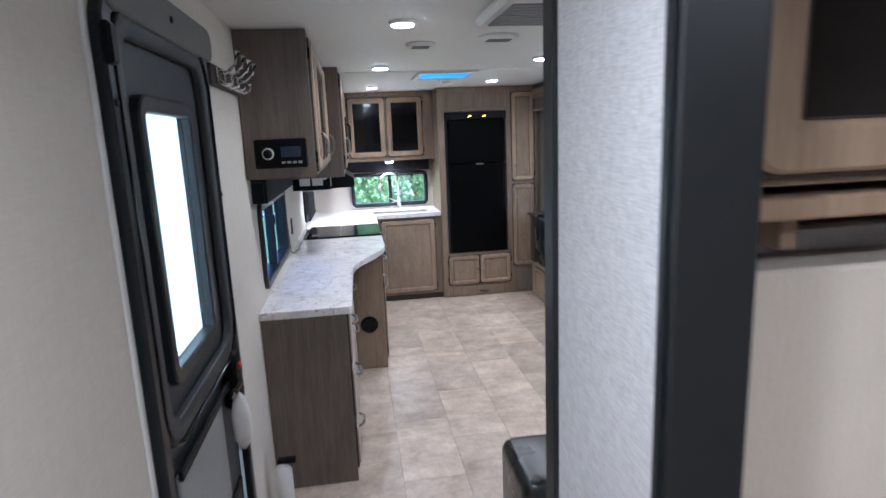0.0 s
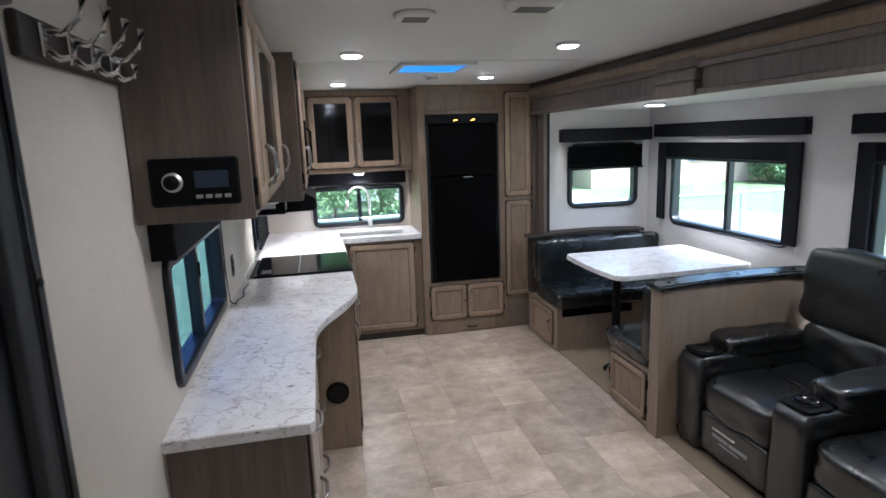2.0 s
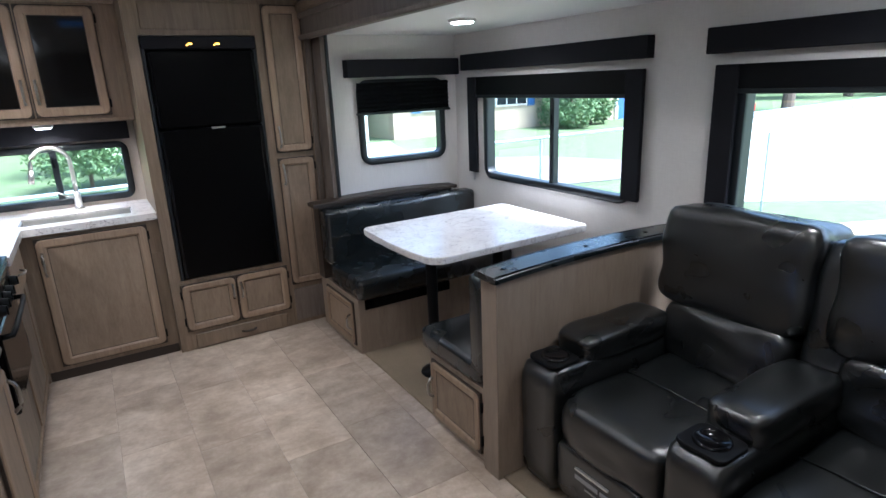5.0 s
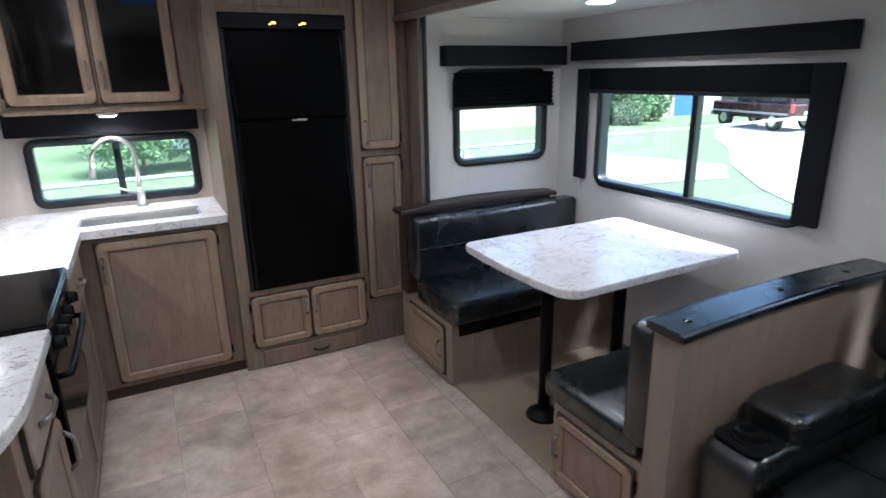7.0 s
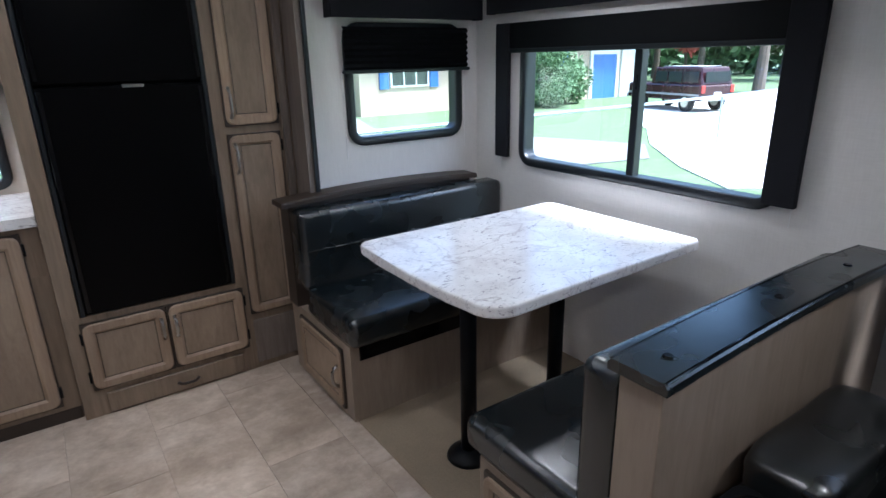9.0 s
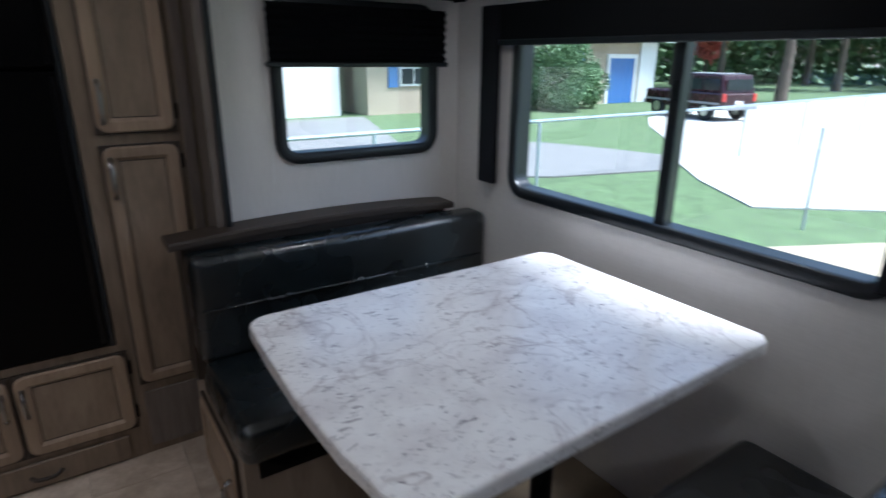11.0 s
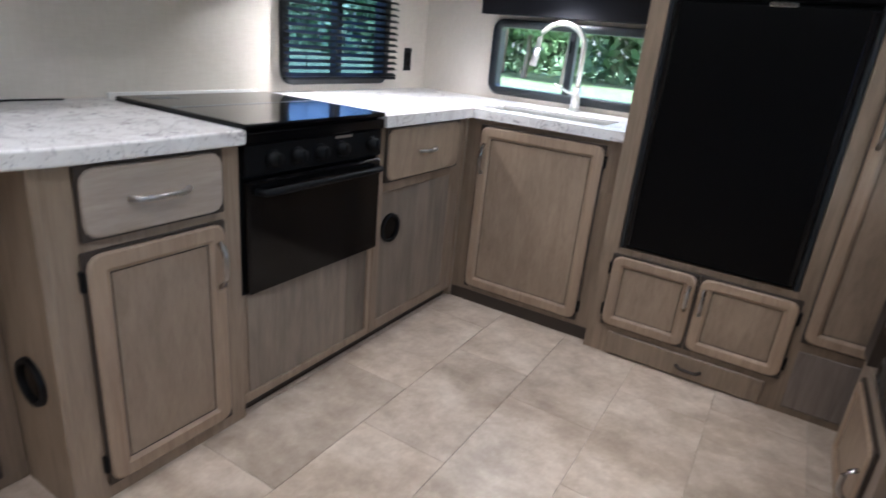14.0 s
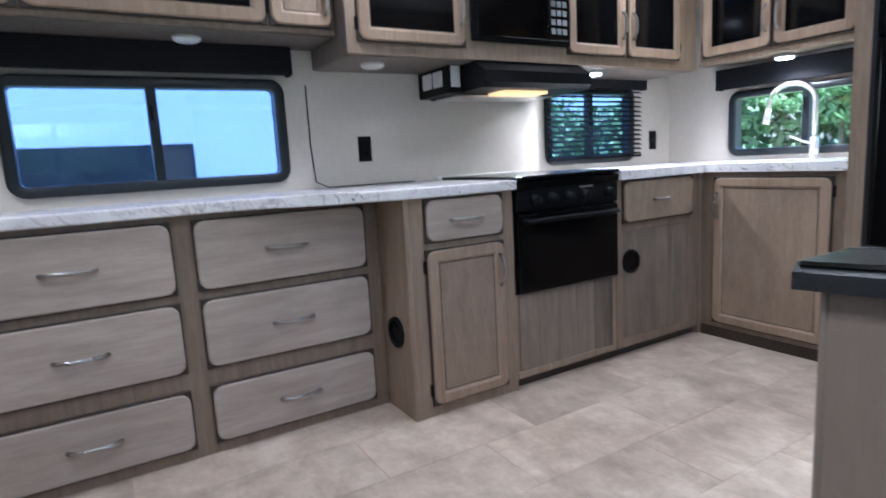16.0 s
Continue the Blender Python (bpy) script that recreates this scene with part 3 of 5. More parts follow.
# ---- windows ----
def window(name, m, u0, u1, v0, v1, mullions, label, r=0.06, mat=PANE, width=0.04):
    o = m @ Vector(((u0 + u1) / 2, 0, v0))
    w = thing(name, o, label, "window", kind="structure")
    smooth(part("window_frame", ring(u0, u1, v0, v1, r, width, 0.016, m), FRAME, w, "black rounded window frame"))
    bm = bmesh.new()
    loops = []
    for d in (0.0, -0.05):
        loops.append([bm.verts.new(m @ Vector((u, d, v))) for u, v in rounded(u0 + width, u1 - width, v0 + width, v1 - width, max(0.01, r - width))])
    for k in range(len(loops[0])):
        bm.faces.new((loops[0][k], loops[0][(k + 1) % len(loops[0])], loops[1][(k + 1) % len(loops[0])], loops[1][k]))
    part("reveal", bm, FRAME, w, "black inner reveal")
    cuts = [u0 + 0.02, *mullions, u1 - 0.02]
    for a, b in zip(cuts, cuts[1:]):
        p = part("pane", boxed(a, b, -0.034, -0.03, v0 + 0.02, v1 - 0.02, m=m), mat, w)
        p.visible_shadow = False
    for c in mullions:
        part("mullion", boxed(c - 0.018, c + 0.018, -0.04, 0.006, v0 + 0.02, v1 - 0.02, 0.004, m=m), FRAME, w, "black centre bar")
        part("latch", boxed(c - 0.012, c + 0.0, 0.006, 0.014, (v0 + v1) / 2 + 0.05, (v0 + v1) / 2 + 0.11, 0.003, m=m), BLACK, w)
    return w


def valance(m, u0, u1, v0, v1, depth=0.07, name="window_valance"):
    t = thing(name, m @ Vector(((u0 + u1) / 2, 0, v0)), "charcoal fabric-covered box valance above the window", "valance", "window valances")
    part("front", boxed(u0, u1, depth - 0.015, depth, v0, v1, 0.004, m=m), VALANCE, t)
    part("top", boxed(u0 + 0.002, u1 - 0.002, 0.001, depth - 0.015, v1 - 0.015, v1 - 0.001, m=m), VALANCE, t)
    for u in (u0, u1 - 0.015):
        part("end", boxed(u + 0.001, u + 0.014, 0.001, depth - 0.016, v0 + 0.001, v1 - 0.016, m=m), VALANCE, t)
    return t


ML, MR, MS, MW = face_x(WL), face_my(RY), face_my(SY), face_mx(WX)
window("window_1", ML, 2.83, 3.83, 0.95, 1.38, [3.32], "black-framed sliding side window above the counter", mat=TINTED)
window("window_2", ML, 5.29, 6.01, 0.94, 1.38, [5.65], "small black-framed window beside the stove", mat=TINTED)
window("window_3", MR, 0.04, 0.88, 0.935, 1.305, [0.465], "black-framed sliding window behind the sink")
window("window_4", MS, 2.22, 2.89, 1.06, 1.62, [], "small black-framed dinette window", r=0.08)
window("window_5", MW, 4.03, 5.31, 0.935, 1.605, [4.64], "large black-framed sliding dinette window", r=0.08)
window("window_6", MW, 2.22, 3.50, 0.935, 1.605, [2.86], "large black-framed sliding window behind the seats", r=0.08)
valance(ML, 2.74, 3.86, 1.39, 1.505)
valance(ML, 5.24, 6.09, 1.365, 1.48, 0.05)
valance(MR, -0.02, 0.9, 1.32, 1.436, 0.06)
valance(MS, 2.14, 2.985, 1.635, 1.745, 0.075)
valance(MW, 3.94, 5.53, 1.655, 1.76, 0.05)
valance(MW, 2.02, 3.64, 1.655, 1.76, 0.05)


def roller_shade(m, u0, u1, v0, v1, post_l, post_r, foot):
    t = thing("roller_shade", m @ Vector(((u0 + u1) / 2, 0, v0)), "black roller shade drawn a little way down between side tracks", "shade", "roller shades")
    part("cloth", boxed(u0, u1, 0.022, 0.03, v0, v1, m=m), BLACK, t)
    part("hem_bar", boxed(u0, u1, 0.018, 0.034, v0 - 0.012, v0 + 0.008, 0.003, m=m), FRAME, t)
    for a, b in (post_l, post_r):
        part("side_track", boxed(a, b, 0.018, 0.042, foot, v1, 0.004, m=m), VALANCE, t, "charcoal side track")
    for a in (post_l[0] + 0.02, post_r[1] - 0.02):
        tr = part("tassel", tubed([m @ Vector((a, 0.01, foot - 0.07)), m @ Vector((a, 0.01, foot))], 0.002, 6), WHITEPL, t, "pale cord end")
    return t


roller_shade(MW, 4.07, 5.37, 1.485, 1.61, (3.965, 4.075), (5.37, 5.465), 0.965)
roller_shade(MW, 2.17, 3.50, 1.505, 1.61, (2.07, 2.175), (3.49, 3.595), 0.97)

# pleated blind of the small dinette window
pb = thing("pleated_blind", MS @ Vector((2.57, 0, 1.4)), "black pleated blind half drawn over the small dinette window", "blind")
bm = bmesh.new()
n = 14
rows = []
for k in range(n + 1):
    w = 0.03 + (0.016 if k % 2 else 0.0)
    rows.append([bm.verts.new(MS @ Vector((u, w, 1.60 - 0.19 * k / n))) for u in (2.21, 2.91)])
for a, b in zip(rows, rows[1:]):
    bm.faces.new((a[0], a[1], b[1], b[0]))
bl = part("pleats", bm, BLACK, pb)
sol = bl.modifiers.new("thickness", "SOLIDIFY")
sol.thickness = 0.003
part("bottom_rail", boxed(2.20, 2.92, 0.022, 0.05, 1.395, 1.412, 0.004, m=MS), FRAME, pb)
for u in (2.2, 2.9):
    part("cord", tubed([MS @ Vector((u, 0.02, 1.0)), MS @ Vector((u, 0.02, 1.4))], 0.0016, 6), WHITEPL, pb, "pale blind cord")

# slatted blind of the stove window
vb = thing("slatted_blind", (WL, 5.65, 0.97), "black slatted blind with tilted slats over the stove window", "blind")
for k in range(14):
    z = 0.985 + k * 0.028
    bm = boxed(5.27, 6.03, -0.012, 0.012, -0.001, 0.001)
    bmesh.ops.transform(bm, matrix=ML @ Matrix.Translation((0, 0.045, z)) @ Matrix.Rotation(radians(-28), 4, "X"), verts=bm.verts)
    part("slat", bm, BLACK, vb)
for u in (5.4, 5.9):
    part("cord", tubed([ML @ Vector((u, 0.045, 0.97)), ML @ Vector((u, 0.045, 1.37))], 0.0015, 6), BLACK, vb)
part("bottom_rail", boxed(5.27, 6.03, 0.035, 0.055, 0.962, 0.976, 0.003, m=ML), BLACK, vb)


def outlet(m, u, v):
    o = thing("outlet", m @ Vector((u, 0, v)), "black wall outlet on the backsplash", "outlet", "outlets")
    part("plate", boxed(u - 0.033, u + 0.033, 0.0005, 0.007, v - 0.058, v + 0.058, 0.003, m=m), BLACK, o)
    for dv in (-0.022, 0.022):
        part("socket", boxed(u - 0.016, u + 0.016, 0.007, 0.0085, v + dv - 0.014, v + dv + 0.014, 0.0005, m=m), GLOSSBLACK, o)


outlet(ML, 4.19, 1.077)
outlet(ML, 6.195, 1.06)

# ---- kitchen, side wall ----
MF, MD = face_x(FX), face_x(DX)

# drawer base under the narrow counter
db = thing("drawer_base", (-0.19, 3.33, 0), "weathered greige drawer base with six drawers and bow handles", "cabinet")
part("body", boxed(WL + 0.001, DX, 2.64, 4.049, 0.0, 0.869), WOOD, db)
part("end_panel", boxed(WL + 0.002, DX + 0.004, 2.63, 2.64, 0.0, 0.869, 0.002), PANEL, db, "dark greige end panel")
for z0, z1 in ((0.605, 0.845), (0.325, 0.565), (0.045, 0.25)):
    for y0, y1 in ((2.69, 3.285), (3.36, 3.985)):
        drawer(db, MD, y0, y1, z0, z1)


def vent_ring(parent, m, u, v, r):
    vr = part("vent", tubed([m @ Vector((u, 0.001, v)), m @ Vector((u, 0.004, v))], r, 24), GLOSSBLACK, parent, "black round heat vent")
    bm = bmesh.new()
    n = 24
    prof = ((r * 0.78, 0.003), (r * 0.8, 0.012), (r * 0.98, 0.012), (r * 1.02, 0.001))
    loops = [[bm.verts.new(m @ Vector((u + q * math.cos(6.2832 * k / n), w, v + q * math.sin(6.2832 * k / n)))) for k in range(n)] for q, w in prof]
    for a, b in zip(loops, loops[1:]):
        for k in range(n):
            bm.faces.new((a[k], a[(k + 1) % n], b[(k + 1) % n], b[k]))
    part("vent_rim", bm, BLACK, vr)


# base unit beside the stove
b1 = thing("base_cabinet", (0.0, 4.3, 0), "weathered greige base cabinet beside the stove, with round vent", "cabinet", "base cabinets")
part("body", boxed(WL + 0.002, FX, 4.07, 4.56, 0.0, 0.869), WOOD, b1)
part("side_panel", boxed(DX + 0.001, FX + 0.003, 4.05, 4.07, 0.0, 0.869, 0.002), WOOD, b1, "brown side panel")
drawer(b1, MF, 4.14, 4.495, 0.70, 0.858)
door(b1, MF, 4.135, 4.495, 0.05, 0.665, None, "r", 0.55)
vent_ring(b1, face_my(4.05), 0.12, 0.34, 0.062)

# stove
st = thing("stove", (0.0, 4.86, 0.42), "black gas range with glass top, knobs and oven door", "stove")
part("body", boxed(WL + 0.03, FX - 0.002, 4.566, 5.164, 0.42, 0.905), BLACK, st)
part("glass_top", boxed(WL + 0.06, FX + 0.03, 4.562, 5.168, 0.908, 0.922, 0.004), GLOSSBLACK, st, "black glass cover")
part("cover_seam", boxed(-0.06, -0.055, 4.57, 5.16, 0.9222, 0.9232), GREYPL, st)
part("front_lip", boxed(FX, FX + 0.028, 4.562, 5.168, 0.868, 0.9, 0.004), GLOSSBLACK, st)
cpn = part("control_strip", boxed(FX, FX + 0.022, 4.568, 5.162, 0.775, 0.866, 0.004), BLACK, st, "black knob strip")
for k in range(5):
    y = 4.66 + k * 0.095 + (0.06 if k == 4 else 0)
    kn = smooth(part("knob", tubed([(FX + 0.022, y, 0.82), (FX + 0.03, y, 0.82), (FX + 0.05, y, 0.82)], [0.026, 0.024, 0.02], 16), BLACK, cpn, "black knob"))
    part("pointer", boxed(FX + 0.05, FX + 0.056, y - 0.004, y + 0.004, 0.802, 0.838, 0.001), BLACK, kn)
part("badge", boxed(FX + 0.022, FX + 0.024, 4.92, 5.0, 0.853, 0.861), STEEL, cpn)
ov = part("oven_door", boxed(FX - 0.002, FX + 0.026, 4.57, 5.16, 0.425, 0.765, 0.006), GLOSSBLACK, st, "black glass oven door")
hp = [(FX + 0.026, 4.6, 0.735), (FX + 0.055, 4.605, 0.735), (FX + 0.06, 4.7, 0.735), (FX + 0.06, 5.03, 0.735), (FX + 0.055, 5.125, 0.735), (FX + 0.026, 5.13, 0.735)]
smooth(part("oven_handle", tubed(hp, 0.011, 8), BLACK, ov, "black bar handle"))
sb = thing("plank_panel", (0.0, 4.86, 0), "greige plank panel under the stove", "panel")
part("body", boxed(WL + 0.03, FX - 0.012, 4.561, 5.169, 0.045, 0.418), WOOD, sb)
for k in range(5):
    y = 4.585 + k * 0.112
    part("plank", boxed(FX - 0.012, FX - 0.007, y, y + 0.1115, 0.075, 0.41, 0.0008), PLANK, sb)
part("rail", boxed(FX - 0.012, FX, 4.561, 5.169, 0.045, 0.075, 0.002), WOOD, sb)
part("stile", boxed(FX - 0.012, FX, 5.145, 5.169, 0.075, 0.418, 0.002), WOOD, sb, "dark edge strip")
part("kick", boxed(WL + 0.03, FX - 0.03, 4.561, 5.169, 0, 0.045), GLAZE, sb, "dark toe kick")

# corner unit
b2 = thing("base_cabinet", (0.0, 5.5, 0), "greige corner base cabinet with plank panel and round vent", "cabinet", "base cabinets")
part("body", boxed(WL + 0.002, FX - 0.01, 5.172, 5.80, 0.045, 0.869), WOOD, b2)
for a in ((5.172, 5.215, 0.045, 0.869), (5.71, 5.79, 0.045, 0.869), (5.215, 5.71, 0.62, 0.66), (5.215, 5.71, 0.045, 0.09)):
    part("face_frame", boxed(FX - 0.01, FX, a[0], a[1], a[2], a[3], 0.002), WOOD, b2)
# Same drawer wood, coloured browner for the shade in this corner.
drawer(b2, MF, 5.215, 5.72, 0.665, 0.858, 0.11, DOORWOOD)
for k in range(4):
    y = 5.217 + k * 0.123
    part("plank", boxed(FX - 0.01, FX - 0.005, y, y + 0.1225, 0.09, 0.618, 0.0008), PLANK, b2)
vent_ring(b2, face_x(FX - 0.005), 5.275, 0.47, 0.058)
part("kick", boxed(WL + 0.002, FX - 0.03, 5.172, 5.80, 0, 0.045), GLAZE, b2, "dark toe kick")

# sink cabinet
SKY = 5.82
MSK = face_my(SKY)
sc = thing("sink_cabinet", (0.58, 6.05, 0), "greige sink base cabinet with one large framed door", "cabinet")
part("body", boxed(0.236, 0.935, SKY, RY - 0.001, 0.0, 0.66), WOOD, sc)
part("face_frame", boxed(0.237, 0.935, SKY + 0.001, SKY + 0.02, 0.66, 0.869), WOOD, sc)
part("corner_post", boxed(0.205, 0.236, 5.802, SKY + 0.03, 0.0, 0.869, 0.003), WOOD, sc)
door(sc, MSK, 0.315, 0.865, 0.085, 0.84, None, "l", 0.70)
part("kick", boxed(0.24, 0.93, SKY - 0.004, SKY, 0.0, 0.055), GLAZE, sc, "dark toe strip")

# counters
arc = [(0.04, 3.38)] + [(0.155 - 0.115 * math.cos(math.pi * k / 12), 3.38 + 0.77 * k / 12) for k in range(1, 12)] + [(0.27, 4.15)]
ctop = [(WL + 0.001, 2.60), (0.02, 2.60), (0.035, 2.615)] + arc + [(0.27, 4.558), (WL + 0.001, 4.558)]
wt = thing("worktop", (0, 3.6, 0.87), "white marbled laminate worktop with a curved front edge", "worktop", "worktops")
part("slab", prism(ctop, 0.870, 0.910, 0.006), MARBLE, wt)
wt2 = thing("worktop", (0.2, 6.0, 0.87), "white marbled laminate corner worktop with a sink cut-out", "worktop", "worktops")
out = [(WL + 0.001, 5.172), (0.27, 5.172), (0.27, 5.79), (0.535, 5.79), (0.535, 5.90), (0.25, 5.90), (0.25, 6.13), (0.82, 6.13), (0.82, 5.90), (0.5355, 5.90), (0.5355, 5.79),
       (0.934, 5.79), (0.934, RY - 0.001), (WL + 0.001, RY - 0.001)]
part("slab", prism(out, 0.870, 0.910), MARBLE, wt2)
part("backsplash_strip", boxed(WL + 0.001, WL + 0.011, 4.57, 5.17, 0.87, 0.925, 0.002), WHITEPL, wt2)
sk = thing("sink", (0.535, 6.0, 0.70), "stainless steel undermount sink with square corners", "sink")
for n_, a in (("basin_wall", (0.249, 0.256, 5.9, 6.13, 0.76, 0.9)), ("basin_wall", (0.814, 0.821, 5.9, 6.13, 0.76, 0.9)),
              ("basin_wall", (0.25, 0.82, 5.899, 5.906, 0.76, 0.9)), ("basin_wall", (0.25, 0.82, 6.124, 6.131, 0.76, 0.9)), ("basin_floor", (0.25, 0.82, 5.9, 6.13, 0.75, 0.76))):
    part(n_, boxed(*a), STEEL, sk)
part("drain", disc(0.535, 6.02, 0.761, 0.764, 0.04), CHROME, sk)
fa = thing("faucet", (0.548, 6.29, 0.91), "tall satin steel gooseneck faucet with pull-down spout", "faucet")
part("base", disc(0.548, 6.29, 0.911, 0.925, 0.03, 0.026), STEEL, fa)
smooth(part("body", disc(0.548, 6.29, 0.925, 1.02, 0.022, 0.019), STEEL, fa))
neck = [(0.548, 6.29, 1.0), (0.548, 6.29, 1.2)] + [(0.548 - 0.10 + 0.10 * math.cos(a), 6.29 - 0.035 * (1 - math.cos(a)), 1.2 + 0.10 * math.sin(a)) for a in [math.pi * k / 12 for k in range(1, 12)]] + [(0.346, 6.22, 1.17)]
smooth(part("neck", tubed(neck, 0.0125, 12), STEEL, fa))
smooth(part("spray_head", tubed([(0.347, 6.22, 1.18), (0.335, 6.215, 1.10)], [0.0145, 0.018], 12), STEEL, fa))
smooth(part("lever", tubed([(0.548, 6.29, 0.985), (0.5, 6.27, 1.0), (0.45, 6.24, 1.03)], [0.008, 0.006, 0.005], 8), STEEL, fa))

cb_ = thing("cable", (WL + 0.02, 3.95, 0.91), "thin black power cable lying on the worktop by the wall", "cable")
smooth(part("cord", tubed([(WL + 0.006, 3.93, 1.36), (WL + 0.006, 3.93, 1.1), (WL + 0.012, 3.94, 0.94), (WL + 0.03, 3.99, 0.914), (WL + 0.025, 4.06, 0.914), (WL + 0.05, 4.15, 0.914), (WL + 0.03, 4.3, 0.914), (WL + 0.045, 4.42, 0.914)], 0.003, 6), BLACK, cb_))
for k in range(5):
    part("top_slot", boxed(WL + 0.1, WL + 0.16, 4.63 + 0.02 * k, 4.638 + 0.02 * k, 0.9222, 0.9228), GREYPL, st)

# ---- overhead cabinets, side wall ----
OX, OX2 = -0.082, 0.02
oc = thing("overhead_cabinet", (-0.24, 3.3, 1.51), "dark greige overhead cabinet with framed doors and a radio", "cabinet", "overhead cabinets")
part("body", boxed(WL + 0.002, OX, 2.66, 3.968, 1.51, CZ - 0.003), WOOD, oc)
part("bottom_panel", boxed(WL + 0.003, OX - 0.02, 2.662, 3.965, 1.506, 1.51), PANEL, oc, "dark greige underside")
part("end_panel", boxed(WL + 0.002, OX + 0.003, 2.652, 2.66, 1.508, CZ - 0.003, 0.002), PANEL, oc, "dark greige end panel")
MO = face_x(OX)
for k, (u, w) in enumerate(((2.68, 2.95), (2.97, 3.70), (3.72, 3.95))):
    door(oc, MO, u, w, 1.535, CZ - 0.04, DARKPANE if k == 1 else None, "r" if k % 2 == 0 else "l", 1.64)
rd = thing("radio", (-0.22, 2.652, 1.55), "black recessed car-style radio with a round knob", "radio")
ME = face_my(2.652)
part("bezel", boxed(-0.338, -0.112, 0.001, 0.012, 1.553, 1.68, 0.006, m=ME), BLACK, rd)
part("screen", boxed(-0.225, -0.14, 0.012, 0.0145, 1.60, 1.645, 0.001, m=ME), DISPLAY, rd, "faint blue display")
for rr, w0, w1, mt in ((0.026, 0.012, 0.016, STEEL), (0.019, 0.016, 0.034, BLACK)):
    smooth(part("knob", tubed([ME @ Vector((-0.28, w0, 1.617)), ME @ Vector((-0.28, w1, 1.617))], rr, 20), mt, rd))
for k in range(4):
    part("button", boxed(-0.225 + 0.024 * k, -0.208 + 0.024 * k, 0.012, 0.015, 1.572, 1.582, 0.001, m=ME), GREYPL, rd)

o2 = thing("overhead_cabinet", (-0.22, 5.0, 1.48), "greige overhead cabinet with dark glass doors round the microwave", "cabinet", "overhead cabinets")
part("body", boxed(WL + 0.002, OX2, 3.976, 6.06, 1.425, CZ - 0.003), WOOD, o2)
part("end_panel", boxed(WL + 0.002, OX2 + 0.002, 3.969, 3.976, 1.423, CZ - 0.003, 0.002), PANEL, o2, "dark greige end panel")
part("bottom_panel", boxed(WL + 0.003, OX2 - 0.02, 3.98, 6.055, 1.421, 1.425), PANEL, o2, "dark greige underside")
MO2 = face_x(OX2)
door(o2, MO2, 4.02, 4.50, 1.475, CZ - 0.04, DARKPANE, "r", 1.62)
door(o2, MO2, 5.09, 5.47, 1.475, CZ - 0.04, DARKPANE, "r", 1.62)
door(o2, MO2, 5.50, 5.90, 1.475, CZ - 0.04, DARKPANE, "l", 1.62)
mw = thing("microwave", (OX2, 4.815, 1.5), "black built-in microwave with a dark glass door", "microwave")
part("case", boxed(4.535, 5.095, 0.001, 0.02, 1.5, 1.86, 0.006, m=MO2), BLACK, mw)
part("glass_door", boxed(4.555, 4.945, 0.02, 0.03, 1.52, 1.84, 0.004, m=MO2), GLOSSBLACK, mw)
kp = part("keypad", boxed(4.955, 5.080, 0.02, 0.028, 1.52, 1.84, 0.004, m=MO2), GLOSSBLACK, mw)
for r_ in range(4):
    for c_ in range(3):
        part("key", boxed(4.970 + c_ * 0.034, 4.995 + c_ * 0.034, 0.028, 0.03, 1.55 + r_ * 0.04, 1.575 + r_ * 0.04, m=MO2), GREYPL, kp)
part("display", boxed(4.975, 5.065, 0.028, 0.0295, 1.77, 1.8, m=MO2), DISPLAY, kp)
smooth(part("door_handle", tubed([MO2 @ Vector((4.935, w, v)) for w, v in ((0.03, 1.56), (0.055, 1.58), (0.055, 1.78), (0.03, 1.8))], 0.008, 8), BLACK, mw))
hd = thing("range_hood", (-0.2, 4.86, 1.33), "black range hood with a lit lens and white switch plate", "range hood")
bm = bmesh.new()
prof = [(WL + 0.003, 1.424), (-0.0, 1.424), (0.08, 1.375), (0.085, 1.325), (0.06, 1.305), (WL + 0.003, 1.295)]
ra, rb = [bm.verts.new((x, 4.56, z)) for x, z in prof], [bm.verts.new((x, 5.18, z)) for x, z in prof]
bm.faces.new(ra)
bm.faces.new(rb)
for k in range(len(prof)):
    bm.faces.new((ra[k], ra[(k + 1) % len(prof)], rb[(k + 1) % len(prof)], rb[k]))
part("canopy", bm, BLACK, hd)
HOODGLOW = glow("hood_lens", (1, 0.62, 0.25), 0.16)
part("lens", boxed(-0.12, 0.0, 4.72, 4.98, 1.288, 1.303, 0.002), HOODGLOW, hd, "amber lit lens")
part("filter", boxed(-0.33, -0.13, 4.56, 5.12, 1.288, 1.296, 0.001), STEEL, hd)
sw = thing("switch_panel", (-0.2, 4.4, 1.36), "black switch housing with white rocker switches under the cabinet", "switch")
part("case", boxed(WL + 0.003, -0.1, 4.495, 4.558, 1.30, 1.424, 0.004), BLACK, sw)
part("rocker", boxed(-0.1, -0.094, 4.502, 4.552, 1.325, 1.418, 0.003), WHITEPL, sw, "white rocker plate")
for x in (-0.33, -0.235):
    part("rocker", boxed(x, x + 0.08, 4.488, 4.495, 1.335, 1.405, 0.003), WHITEPL, sw, "white rocker plate")

